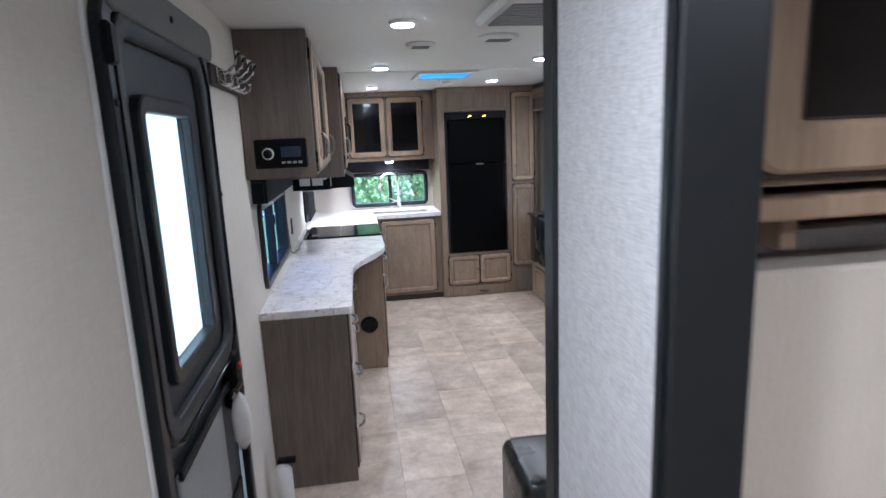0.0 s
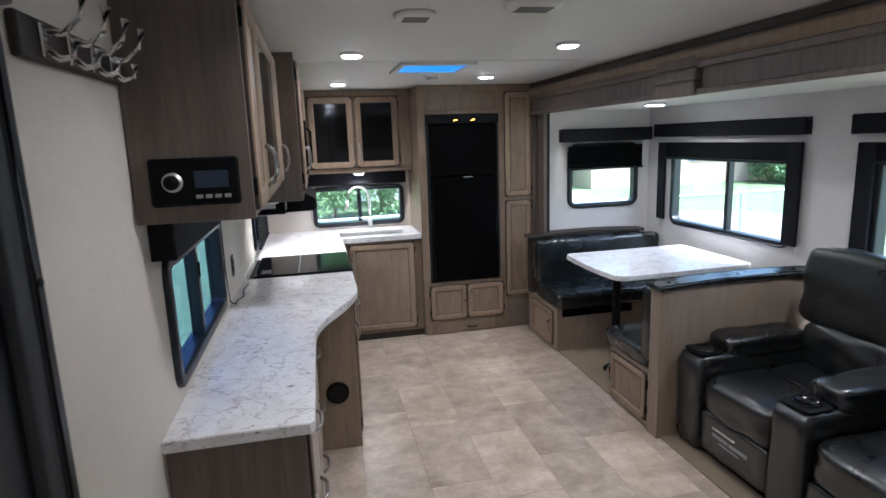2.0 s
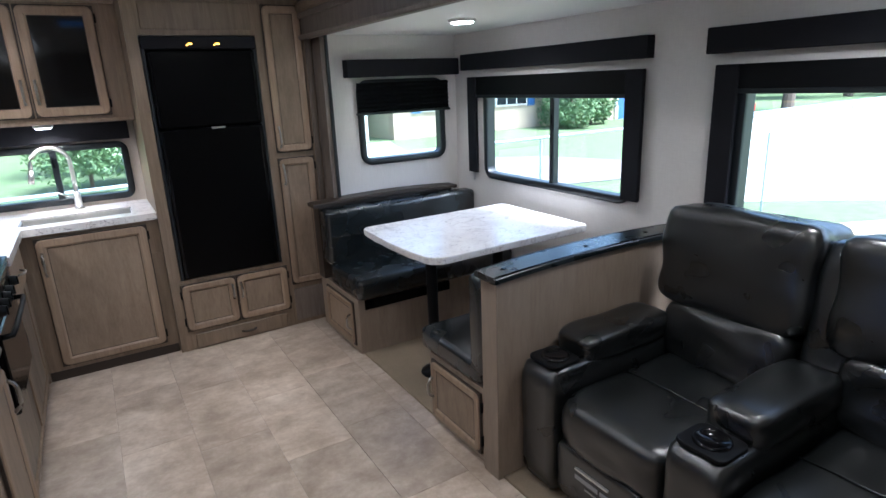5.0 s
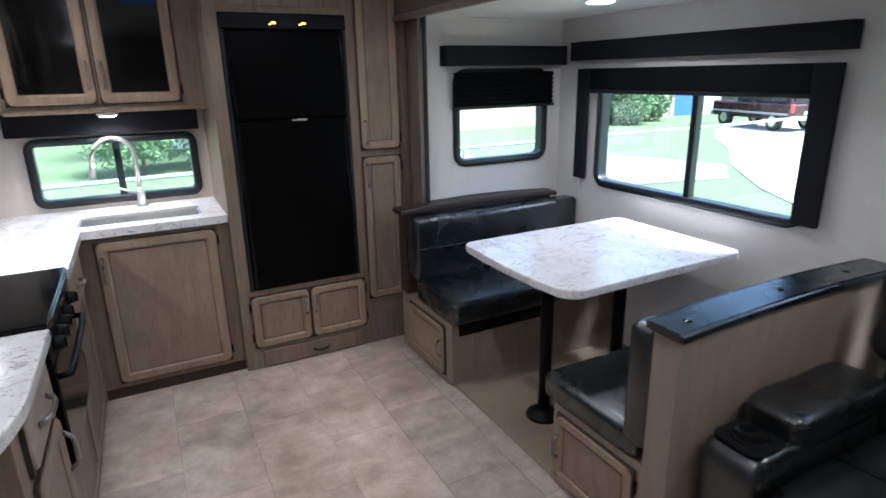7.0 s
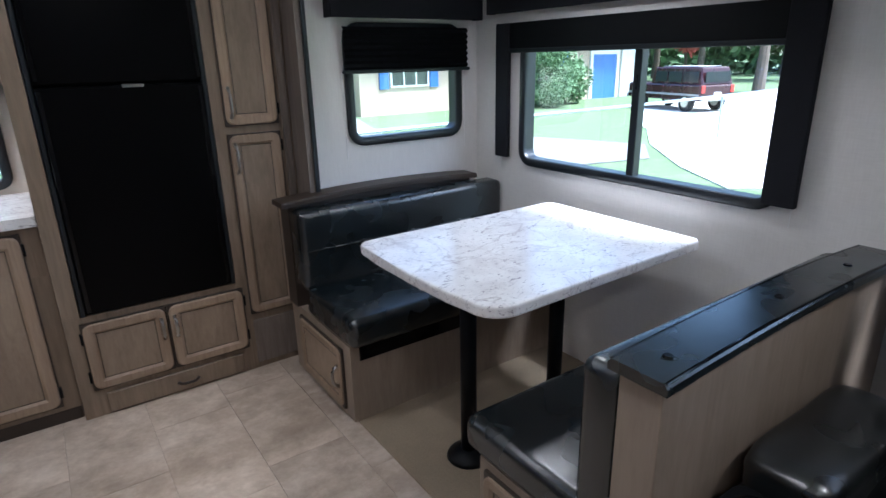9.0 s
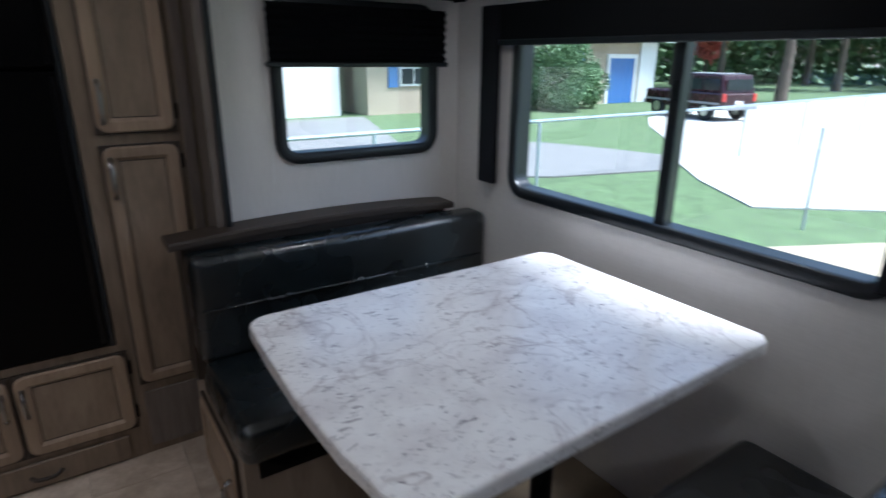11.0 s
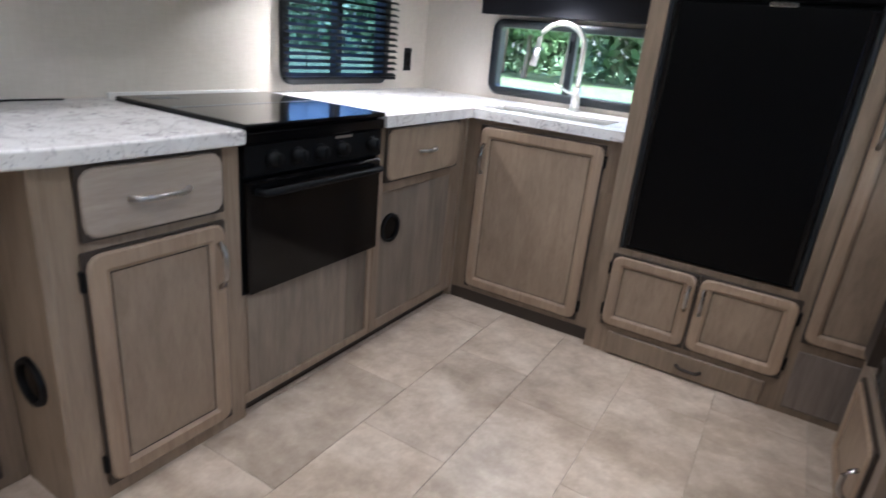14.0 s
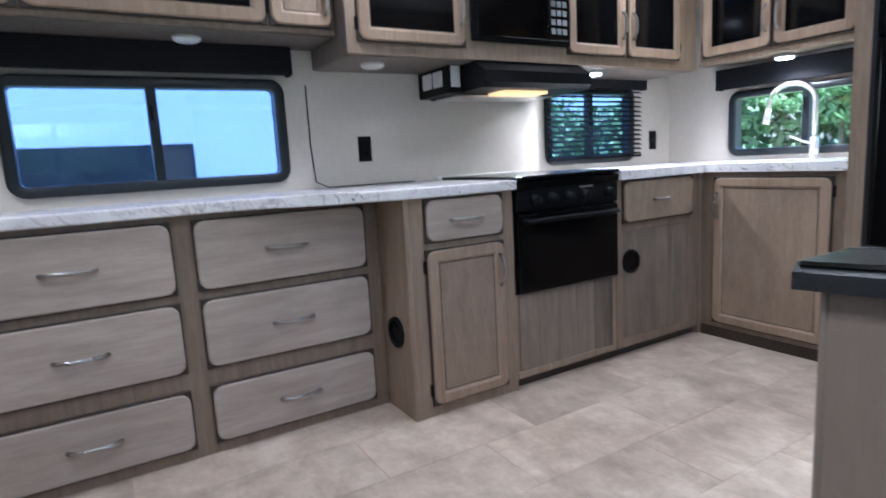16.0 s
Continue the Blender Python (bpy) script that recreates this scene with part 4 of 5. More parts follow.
# ---- overhead cabinet, rear wall ----
OY = 6.08
o3 = thing("overhead_cabinet", (0.46, 6.2, 1.44), "greige overhead cabinet with two dark glass doors above the sink", "cabinet", "overhead cabinets")
part("body", boxed(0.035, 0.935, OY, RY - 0.001, 1.46, CZ - 0.003), WOOD, o3)
part("bottom_rail", boxed(0.033, 0.935, OY - 0.012, OY + 0.06, 1.44, 1.46, 0.003), WOOD, o3)
MO3 = face_my(OY)
door(o3, MO3, 0.06, 0.43, 1.485, 2.075, DARKPANE, "r", 1.62)
door(o3, MO3, 0.45, 0.815, 1.485, 2.075, DARKPANE, "l", 1.62)
single("crown_trim", boxed(0.06, 0.93, OY - 0.02, OY - 0.001, CZ - 0.045, CZ - 0.004, 0.004), WOOD, "greige wooden crown trim above the cabinet", "trim", kind="structure")

# ---- fridge tower ----
FY = 5.775
MFr = face_my(FY)
ft = thing("fridge_tower", (1.46, 6.0, 0), "greige wooden tall cabinet round the black fridge, with pantry", "cabinet")
for n_, a in (("side", (0.937, 1.0, FY, RY - 0.001, 0, CZ - 0.003)), ("divider", (1.635, 1.672, FY, RY - 0.001, 0, CZ - 0.003)), ("side", (1.93, 1.985, FY, RY - 0.001, 0, CZ - 0.003)),
              ("header", (1.0, 1.635, FY, RY - 0.001, 1.9, CZ - 0.003)), ("base", (1.0, 1.635, FY + 0.001, RY - 0.001, 0.0, 0.468)), ("pantry_body", (1.672, 1.93, FY + 0.001, RY - 0.001, 0.0, CZ - 0.003))):
    part(n_, boxed(*a), WOOD, ft)
part("header_panel", boxed(1.02, 1.62, 0.001, 0.006, 1.93, 2.08, 0.003, m=MFr), WOOD, ft)
door(ft, MFr, 0.995, 1.313, 0.135, 0.435, None, "r", 0.34, 0.045, pull=0.1)
door(ft, MFr, 1.327, 1.652, 0.135, 0.435, None, "l", 0.34, 0.045, pull=0.1)
kd = part("kick_drawer", boxed(1.03, 1.62, 0.001, 0.014, 0.01, 0.105, 0.004, m=MFr), WOOD, ft)
handle(kd, MFr @ Matrix.Translation((0, 0.014, 0)), 1.36, 0.055, 0.09, False, GLAZE)
door(ft, MFr, 1.69, 1.918, 1.195, 2.07, None, "l", 1.29, 0.045)
door(ft, MFr, 1.69, 1.918, 0.30, 1.15, None, "l", 1.05, 0.045)
part("lower_panel", boxed(1.69, 1.918, 0.001, 0.008, 0.03, 0.26, 0.003, m=MFr), PANEL, ft)
part("corner_strip", boxed(1.94, 1.975, 0.001, 0.012, 0.0, CZ - 0.003, 0.003, m=MFr), PANEL, ft)

fr = thing("fridge", (1.32, 6.0, 0.47), "black two-door absorption fridge set in the tall cabinet", "fridge")
part("body", boxed(1.003, 1.632, FY + 0.03, RY - 0.05, 0.47, 1.897), BLACK, fr)
part("surround", boxed(1.004, 1.022, FY - 0.01, FY + 0.03, 0.47, 1.897, 0.003), FRAME, fr)
part("surround", boxed(1.613, 1.631, FY - 0.01, FY + 0.03, 0.47, 1.897, 0.003), FRAME, fr)
tp = part("control_strip", boxed(1.004, 1.631, FY - 0.02, FY + 0.029, 1.825, 1.895, 0.004), VALANCE, fr, "charcoal control strip")
for x in (1.25, 1.40):
    part("indicator", boxed(x, x + 0.022, FY - 0.0225, FY - 0.0195, 1.848, 1.858), AMBER, tp, "amber indicator")
    part("indicator", boxed(x - 0.012, x - 0.003, FY - 0.0225, FY - 0.0195, 1.842, 1.85), AMBER, tp, "amber indicator")
for a, b in ((1.39, 1.818), (0.478, 1.38)):
    fd = part("fridge_door", boxed(1.024, 1.612, FY - 0.018, FY + 0.028, a, b, 0.006), FRIDGEBLACK, fr, "smooth black door")
    part("edge_rail", boxed(1.026, 1.046, FY - 0.024, FY - 0.0175, a + 0.01, b - 0.01, 0.003), GLOSSBLACK, fd)
    part("edge_rail", boxed(1.59, 1.61, FY - 0.024, FY - 0.0175, a + 0.01, b - 0.01, 0.003), GLOSSBLACK, fd)
part("badge", boxed(1.31, 1.39, FY - 0.023, FY - 0.018, 1.372, 1.385, 0.001), CHROME, fr, "small bright latch badge")

# ---- slide-out surround ----
sf = thing("trim_slide_fascia", (1.95, 3.5, 1.9), "dark greige wooden fascia beam along the slide-out opening", "trim", kind="structure")
part("beam", boxed(1.925, 1.975, 1.3, 5.77, 1.88, CZ - 0.004), PANEL, sf)
part("moulding", boxed(1.895, 1.925, 1.3, 5.76, 2.03, 2.09, 0.012), WOOD, sf)
part("moulding", boxed(1.905, 1.925, 1.3, 5.76, 1.995, 2.03, 0.006), PANEL, sf)
part("moulding", boxed(1.90, 1.925, 1.3, 5.76, 1.872, 1.90, 0.006), PANEL, sf)
part("seal", boxed(1.915, 1.925, 1.3, 5.76, 2.10, CZ - 0.005, 0.002), GLAZE, sf, "dark seal")
co = thing("trim_corbel", (1.9, 3.69, 1.86), "dark wooden decorative block on the fascia beam", "trim", kind="structure")
for a, b, w in ((1.87, 1.94, 0.045), (1.94, 2.0, 0.038), (2.0, 2.06, 0.032)):
    part("step", boxed(1.925 - w, 1.926, 3.52, 3.86, a, b, 0.008), PANEL, co)
ps = thing("trim_slide_post", (2.0, 5.7, 0), "dark greige wooden post at the slide-out end", "trim", kind="structure")
part("post", boxed(1.985, 2.03, 5.62, 5.775, 0, 2.13), PANEL, ps)
part("seal", boxed(2.012, 2.031, 5.608, 5.62, 0.0, 1.9), FRAME, ps, "black rubber seal")

# ---- dinette ----
def cushion(name, parent, x0, x1, y0, y1, z0, z1, bev=0.03, m=BENCHLEATHER):
    return smooth(part(name, boxed(x0, x1, y0, y1, z0, z1, bev, seg=4), m, parent))


def piping(parent, pts, r=0.004):
    return smooth(part("piping", tubed(pts, r, 6), BENCHLEATHER, parent, "black piped seam"))


def arched(x0, x1, y0, y1, z0, z1, rise, n=14, under=True, r=0.006):
    """A board along x whose top bows up in the middle; its underside follows unless it stands on the floor."""
    bm = bmesh.new()
    rows = []
    for k in range(n + 1):
        x = x0 + (x1 - x0) * k / n
        h = rise * (1 - (2 * k / n - 1) ** 2)
        lo = z0 + (h if under else 0)
        ring_ = ((y0, lo), (y1, lo), (y1, z1 + h - r), (y1 - r, z1 + h), (y0 + r, z1 + h), (y0, z1 + h - r))
        rows.append([bm.verts.new((x, y, z)) for y, z in ring_])
    for a, b in zip(rows, rows[1:]):
        for k in range(6):
            bm.faces.new((a[k], a[(k + 1) % 6], b[(k + 1) % 6], b[k]))
    bm.faces.new(rows[0])
    bm.faces.new(rows[-1])
    return bm


rb_ = thing("bench", (2.4, 5.3, 0), "dinette bench with black leather cushions on a wooden box", "bench", "dinette benches")
part("box", boxed(1.86, WX - 0.002, 5.05, SY - 0.002, 0.012, 0.36), HALFWALL, rb_)
part("vent", boxed(1.9, 2.5, 5.042, 5.05, 0.29, 0.352, 0.002), GLOSSBLACK, rb_, "black recess under the cushion")
MB = face_mx(1.86)
door(rb_, MB, 5.12, 5.55, 0.05, 0.32, None, "l", 0.2, 0.04, pull=0.1)
cushion("seat_cushion", rb_, 1.85, WX - 0.004, 5.0, 5.46, 0.362, 0.49, 0.035)
bk = cushion("back_cushion", rb_, 1.85, WX - 0.006, 5.44, 5.565, 0.47, 0.835, 0.03)
piping(bk, [(1.87, 5.437, 0.66), (2.4, 5.433, 0.66), (2.97, 5.437, 0.66)])
for x in (2.15, 2.42, 2.7):
    smooth(part("tuft", disc(x, 5.437, 0.652, 0.668, 0.01, 0.01, 8), BENCHLEATHER, bk, "button tuft"))
part("back_panel", arched(1.85, 2.87, 5.567, SY - 0.004, 0.36, 0.842, 0.017, under=False), GLAZE, rb_)
part("cap", arched(1.815, 2.9, 5.54, SY - 0.004, 0.842, 0.866, 0.02), GLAZE, rb_, "dark wooden cap board, slightly bowed")

fb = thing("bench", (2.4, 4.0, 0), "dinette bench with black leather cushions against the half wall", "bench", "dinette benches")
part("box", boxed(1.87, WX - 0.002, 3.762, 4.225, 0.012, 0.36), HALFWALL, fb)
door(fb, face_mx(1.87), 3.80, 4.19, 0.05, 0.33, None, "r", 0.2, 0.04, pull=0.1)
cushion("seat_cushion", fb, 1.855, WX - 0.004, 3.80, 4.29, 0.362, 0.475, 0.035)
cushion("back_cushion", fb, 1.855, WX - 0.006, 3.765, 3.87, 0.42, 0.85, 0.03)

hw = thing("half_wall", (2.4, 3.71, 0), "greige wood-look half wall with a black capped top behind the bench", "half wall")
part("panel", arched(1.86, WX - 0.001, 3.665, 3.76, 0.0, 0.862, 0.017, under=False, r=0.001), HALFWALL, hw)
part("edge_strip", boxed(1.852, 1.86, 3.663, 3.762, 0.0, 0.865, 0.002), HALFWALL, hw)
smooth_cap = part("cap", arched(1.835, 2.985, 3.645, 3.78, 0.864, 0.89, 0.018, r=0.009), BENCHLEATHER, hw, "black padded cap, slightly bowed")
for y in (3.652, 3.773):
    part("piping", tubed([(1.84 + 0.114 * k, y, 0.888 + 0.018 * (1 - (2 * k / 10 - 1) ** 2)) for k in range(11)], 0.004, 6), GLOSSBLACK, smooth_cap, "glossy piped edge")
for x in (1.92, 2.35, 2.72):
    bz = 0.888 + 0.018 * (1 - (2 * (x - 1.835) / 1.15 - 1) ** 2)
    part("cap_button", disc(x, 3.705, bz, bz + 0.006, 0.013, 0.009, 12), GLOSSBLACK, hw)

tb = thing("dinette_table", (2.4, 4.6, 0), "white marbled dinette table on two black pedestal legs", "table")
top = [(2.875, 4.225), (2.905, 4.25), (2.905, 4.96), (2.87, 4.995)]
top += [(1.95 + 0.06 * math.cos(radians(a)), 4.935 + 0.06 * math.sin(radians(a))) for a in (90, 110, 130, 150, 170)]
top += [(1.883, 4.8), (1.875, 4.6), (1.881, 4.4), (1.892, 4.32)]
top += [(1.983 + 0.09 * math.cos(radians(a)), 4.295 + 0.09 * math.sin(radians(a))) for a in (190, 210, 230, 250, 268)]
part("tabletop", prism(top, 0.775, 0.812, 0.007), MARBLE, tb)
for x in (2.115, 2.56):
    leg = smooth(part("leg", disc(x, 4.6, 0.03, 0.775, 0.03, 0.03), BLACK, tb, "black pedestal leg"))
    smooth(part("foot_flange", tubed([(x, 4.6, 0.012), (x, 4.6, 0.025), (x, 4.6, 0.05)], [0.085, 0.08, 0.034], 24), BLACK, leg))
    part("bracket", boxed(x - 0.06, x + 0.06, 4.54, 4.66, 0.765, 0.775), BLACK, leg)

# ---- theatre seats ----
def puff(bm, x0, x1, y0, y1, z0, z1, swell=0.02, n=8, p=4.0):
    """A soft, stuffed block: a box rounded towards a superellipsoid."""
    cx, cy, cz, a, b, c = (x0 + x1) / 2, (y0 + y1) / 2, (z0 + z1) / 2, (x1 - x0) / 2, (y1 - y0) / 2, (z1 - z0) / 2
    vs = bmesh.ops.create_cube(bm, size=2)["verts"]
    es = list({e for v in vs for e in v.link_edges})
    bmesh.ops.subdivide_edges(bm, edges=es, cuts=n, use_grid_fill=True)
    for v in bm.verts:
        q = v.co
        s = (abs(q.x) ** p + abs(q.y) ** p + abs(q.z) ** p) ** (1 / p)
        d = q / s
        w = noise.noise(Vector((d.x * 1.7 + cx * 3, d.y * 1.7 + cy * 5, d.z * 1.7 + cz * 7))) * swell
        v.co = Vector((cx + d.x * (a + w), cy + d.y * (b + w), cz + d.z * (c + w)))
    return bm


def soft(name, parent, x0, x1, y0, y1, z0, z1, swell=0.012, p=7.0, tilt=0.0, label="", n=9):
    bm = puff(bmesh.new(), x0, x1, y0, y1, z0, z1, swell, n, p)
    if tilt:
        c = Vector(((x0 + x1) / 2, 0, z0))
        bmesh.ops.rotate(bm, verts=bm.verts, cent=c, matrix=Matrix.Rotation(radians(tilt), 3, "Y"))
    return smooth(part(name, bm, LEATHER, parent, label))


so = thing("theater_seat", (2.4, 2.85, 0), "black leather double recliner with cup-holder arms on the carpet", "recliner")


def arm(y0, y1):
    a = soft("armrest", so, 1.94, 2.78, y0, y1, 0.03, 0.55, 0.004, 14, 0, "black leather arm")
    soft("arm_pad", a, 2.12, 2.62, y0 - 0.005, y1 + 0.005, 0.52, 0.635, 0.006, 6)
    yc = (y0 + y1) / 2
    part("cup_plate", prism(rounded(1.965, 2.11, y0 + 0.015, y1 - 0.015, 0.03), 0.548, 0.562, 0.004), BLACK, a, "black cup-holder plate")
    n = 20
    bm = bmesh.new()
    loops = [[bm.verts.new((2.04 + r * math.cos(6.2832 * k / n), yc + r * math.sin(6.2832 * k / n), z)) for k in range(n)] for r, z in ((0.056, 0.562), (0.053, 0.569), (0.046, 0.569), (0.042, 0.5635), (0.001, 0.5632))]
    for p_, q in zip(loops, loops[1:]):
        for k in range(n):
            bm.faces.new((p_[k], p_[(k + 1) % n], q[(k + 1) % n], q[k]))
    smooth(part("cup_ring", bm, GLOSSBLACK, a, "glossy cup-holder ring"))


arm(3.45, 3.635)
arm(2.785, 2.975)
arm(2.1, 2.3)
for y0, y1 in ((2.975, 3.45), (2.3, 2.785)):
    soft("seat_cushion", so, 1.945, 2.66, y0 + 0.002, y1 - 0.002, 0.27, 0.47, 0.012, 7)
    ft_ = soft("footrest", so, 1.955, 2.05, y0 + 0.01, y1 - 0.01, 0.07, 0.285, 0.004, 12)
    # Steel strip stands in for the bright line along the footrest's top seam.
    part("seam_line", boxed(1.9445, 1.9555, y0 + 0.2, y1 - 0.12, 0.225, 0.232, 0.001), STEEL, ft_, "bright strip drawn for the footrest's top seam line")
    for w0, w1, lz in ((0.12, 0.24, 0.182), (0.25, 0.36, 0.182), (0.17, 0.31, 0.158)):
        part("lettering_bar", boxed(1.952, 1.9555, y0 + w0, y0 + w1, lz, lz + (0.018 if lz > 0.17 else 0.008), 0.001), GREYPL, ft_, "stitched grey lettering, unreadable")
    soft("back_cushion", so, 2.58, 2.86, y0 - 0.03, y1 + 0.1, 0.66, 1.07, 0.012, 9, 8, n=12)
    soft("lumbar_cushion", so, 2.54, 2.80, y0 - 0.01, y1 + 0.04, 0.43, 0.69, 0.014, 6, 8, n=12)
    bm = tubed([(2.3, y0 + 0.02, 0.468), (2.3, (y0 + y1) / 2, 0.478), (2.3, y1 - 0.02, 0.468)], 0.004, 6)
    smooth(part("seam", bm, LEATHER, so, "stitched seam"))
soft("middle_back", so, 2.60, 2.84, 2.80, 2.96, 0.52, 1.03, 0.01, 6, 8)
part("base", boxed(2.02, 2.75, 2.12, 3.62, 0.012, 0.10), BLACK, so)

# ---- ceiling fittings ----
def puck(x, y, z, lit=True, r=0.06, power=LAMP_POWER, group="ceiling lamps"):
    t = thing("puck_light", (x, y, z - 0.02), "flush round white puck light, lit" if lit else "flush round puck light, off", "ceiling light", group)
    smooth(part("rim", tubed([(x, y, z - 0.001), (x, y, z - 0.01), (x, y, z - 0.016)], [r, r, r * 0.85], 24), WHITEPL, t))
    part("lens", disc(x, y, z - 0.020, z - 0.0162, r * 0.72, r * 0.8), GLOW if lit else WHITEPL, t, "bright lens" if lit else "")
    if lit:
        lamp_light(x, y, z - 0.024, power, r * 1.4)


for x, y in ((0.33, 2.53), (0.307, 4.03), (0.30, 5.5), (1.33, 2.5), (1.33, 3.72), (1.335, 5.12)):
    puck(x, y, CZ)
for x, y in ((2.46, 4.75), (2.46, 2.95)):
    puck(x, y, 1.9, r=0.075)
# Unseen extra lamp, added to brighten the fabric wall end by the passage.
puck(-0.02, 0.15, CZ, power=LAMP_POWER * 1.5)
# Another added lamp out of view, to lift the bunk cabinet.
puck(1.0, -0.3, CZ, power=LAMP_POWER * 1.7)
for x, y, z, lit in ((0.46, 6.15, 1.44, True), (-0.12, 5.4, 1.425, True), (-0.24, 3.45, 1.51, False), (-0.15, 4.15, 1.425, False)):
    puck(x, y, z - 0.004, lit, 0.05, 0.9, "under-cabinet lamps")


def round_vent(x, y, r):
    t = thing("ceiling_vent", (x, y, CZ - 0.03), "round white plastic ceiling vent", "vent", "ceiling vents")
    smooth(part("rim", tubed([(x, y, CZ - 0.001), (x, y, CZ - 0.012), (x, y, CZ - 0.02)], [r, r, r * 0.85], 24), WHITEPL, t))
    for k in range(3):
        part("slat", boxed(x - r * 0.6, x + r * 0.6, y - 0.03 + 0.03 * k - 0.005, y - 0.03 + 0.03 * k + 0.005, CZ - 0.025, CZ - 0.02, 0.001), GREYPL, t)


round_vent(0.84, 2.92, 0.1)
round_vent(0.47, 3.1, 0.075)
ac = thing("air_conditioner", (0.9, 2.2, CZ - 0.05), "white plastic ceiling air conditioner grille", "air conditioner")
part("housing", boxed(0.62, 1.2, 1.95, 2.44, CZ - 0.045, CZ - 0.001, 0.015), WHITEPL, ac)
for k in range(9):
    part("slat", boxed(0.66, 0.95, 2.02 + 0.043 * k, 2.045 + 0.043 * k, CZ - 0.052, CZ - 0.0445, 0.002), GREYPL, ac)
rv = thing("roof_vent", (0.83, 4.6, CZ - 0.02), "square white roof vent with a blue film glowing for daylight", "roof vent")
for a in ((0.6, 1.06, 4.36, 4.41), (0.6, 1.06, 4.79, 4.84), (0.6, 0.64, 4.41, 4.79), (1.02, 1.06, 4.41, 4.79)):
    part("trim_side", boxed(a[0], a[1], a[2], a[3], CZ - 0.018, CZ - 0.001, 0.003), WHITEPL, rv)
# The film glows by itself in place of the sky behind it.
part("film", boxed(0.64, 1.02, 4.41, 4.79, CZ - 0.008, CZ - 0.001), DAYLIGHT_BLUE, rv, "blue protective film, daylight put in as a glow")
part("crank", disc(0.83, 4.83, CZ - 0.03, CZ - 0.018, 0.015), WHITEPL, rv)
sd = thing("smoke_detector", (0.95, 5.15, CZ - 0.03), "small round white detector on the ceiling", "detector")
smooth(part("case", tubed([(0.95, 5.15, CZ - 0.001), (0.95, 5.15, CZ - 0.02), (0.95, 5.15, CZ - 0.028)], [0.05, 0.05, 0.035], 24), WHITEPL, sd))

# ---- outside ----
GZ = -0.75
bm = bmesh.new()
bmesh.ops.create_grid(bm, x_segments=8, y_segments=8, size=600)
bmesh.ops.translate(bm, verts=bm.verts, vec=(0, 0, GZ))
single("ground", bm, GRASS, "mown green lawn reaching to the horizon", "ground", kind="structure")
single("road", prism([(10.4, 8.2), (15, 4.5), (60, 0), (60, 21), (29, 20.5), (24, 19.6), (21, 18.3), (18.6, 16.4), (16.4, 14.2), (13.8, 12.2), (11.6, 9.9)], GZ + 0.004, GZ + 0.03), CONCRETE, "pale concrete drive in sunlight", "drive", kind="structure")
single("pavement", prism([(8.2, 12.4), (9.4, 11.6), (12.0, 10.9), (13.6, 12.2), (13.2, 13.6), (12.6, 15.2), (11.4, 16.4), (8.2, 16)], GZ + 0.004, GZ + 0.03), PATH_SHADE_GREY, "grey concrete path, tree shade put into its colour", "path", kind="structure")
single("pavement_2", prism([(4.0, 12.5), (7.6, 12.5), (11.5, 24), (7, 24)], GZ + 0.004, GZ + 0.03), PATH_SHADE_GREY, "concrete parking pad in the path's shade-darkened grey", "path", kind="structure")
single("ground_dry_patch", prism([(4.2, 2), (16, 1.2), (11.5, 5.6), (8.2, 7.2), (4.2, 5.6)], GZ + 0.003, GZ + 0.015), STRAW, "dry straw-coloured grass patch", "ground", kind="structure")

fe = thing("pipe_fence", (6, 10.8, GZ), "galvanised pipe fence with a single top rail", "fence")
part("rail", tubed([(-14, 9.3, 0.45), (4, 10.75, 0.45), (12, 10.9, 0.45), (40, 12.3, 0.5)], 0.03, 8), GALV, fe)
for x, y in ((-9, 9.7), (-6, 9.94), (-3, 10.2), (-0.9, 10.35), (2.2, 10.6), (5.2, 10.77), (8.3, 10.83), (14.9, 11.05), (18, 11.2), (22, 11.4)):
    part("post", disc(x, y, GZ, 0.45, 0.028, seg=8), GALV, fe)
pf = thing("fence_post", (9.83, 7.18, GZ), "slim galvanised pole standing in the lawn", "post")
part("pole", disc(9.83, 7.18, GZ, 0.62, 0.022, seg=8), GALV, pf)

ho = thing("house", (21, 27, GZ), "single-storey tan house with a blue door and white trim", "house")
part("wall", boxed(12, 29.3, 24.6, 34, GZ, 2.35), BRICK, ho)
bm = bmesh.new()
pr = [(23.7, 2.35), (23.7, 2.5), (29, 5.2), (34.8, 2.5), (34.8, 2.35)]
ra, rb = [bm.verts.new((11.4, y, z)) for y, z in pr], [bm.verts.new((29.9, y, z)) for y, z in pr]
bm.faces.new(ra)
bm.faces.new(rb)
for k in range(5):
    bm.faces.new((ra[k], ra[(k + 1) % 5], rb[(k + 1) % 5], rb[k]))
part("roof", bm, ROOFM, ho)
part("fascia", boxed(11.4, 29.9, 23.66, 23.7, 2.3, 2.52), WHITEPL, ho)
hd_ = part("door", boxed(25.7, 27.6, 24.53, 24.6, GZ, 1.5, 0.01), BLUEDOOR, ho, "blue door")
for a in ((25.5, 25.7, GZ, 1.7), (27.6, 27.8, GZ, 1.7), (25.7, 27.6, 1.5, 1.7)):
    part("door_casing", boxed(a[0], a[1], 24.5, 24.6, a[2], a[3]), WHITEPL, hd_)
part("white_wall", boxed(28.0, 29.32, 24.5, 24.6, GZ, 2.3), WHITEPL, ho, "white siding")
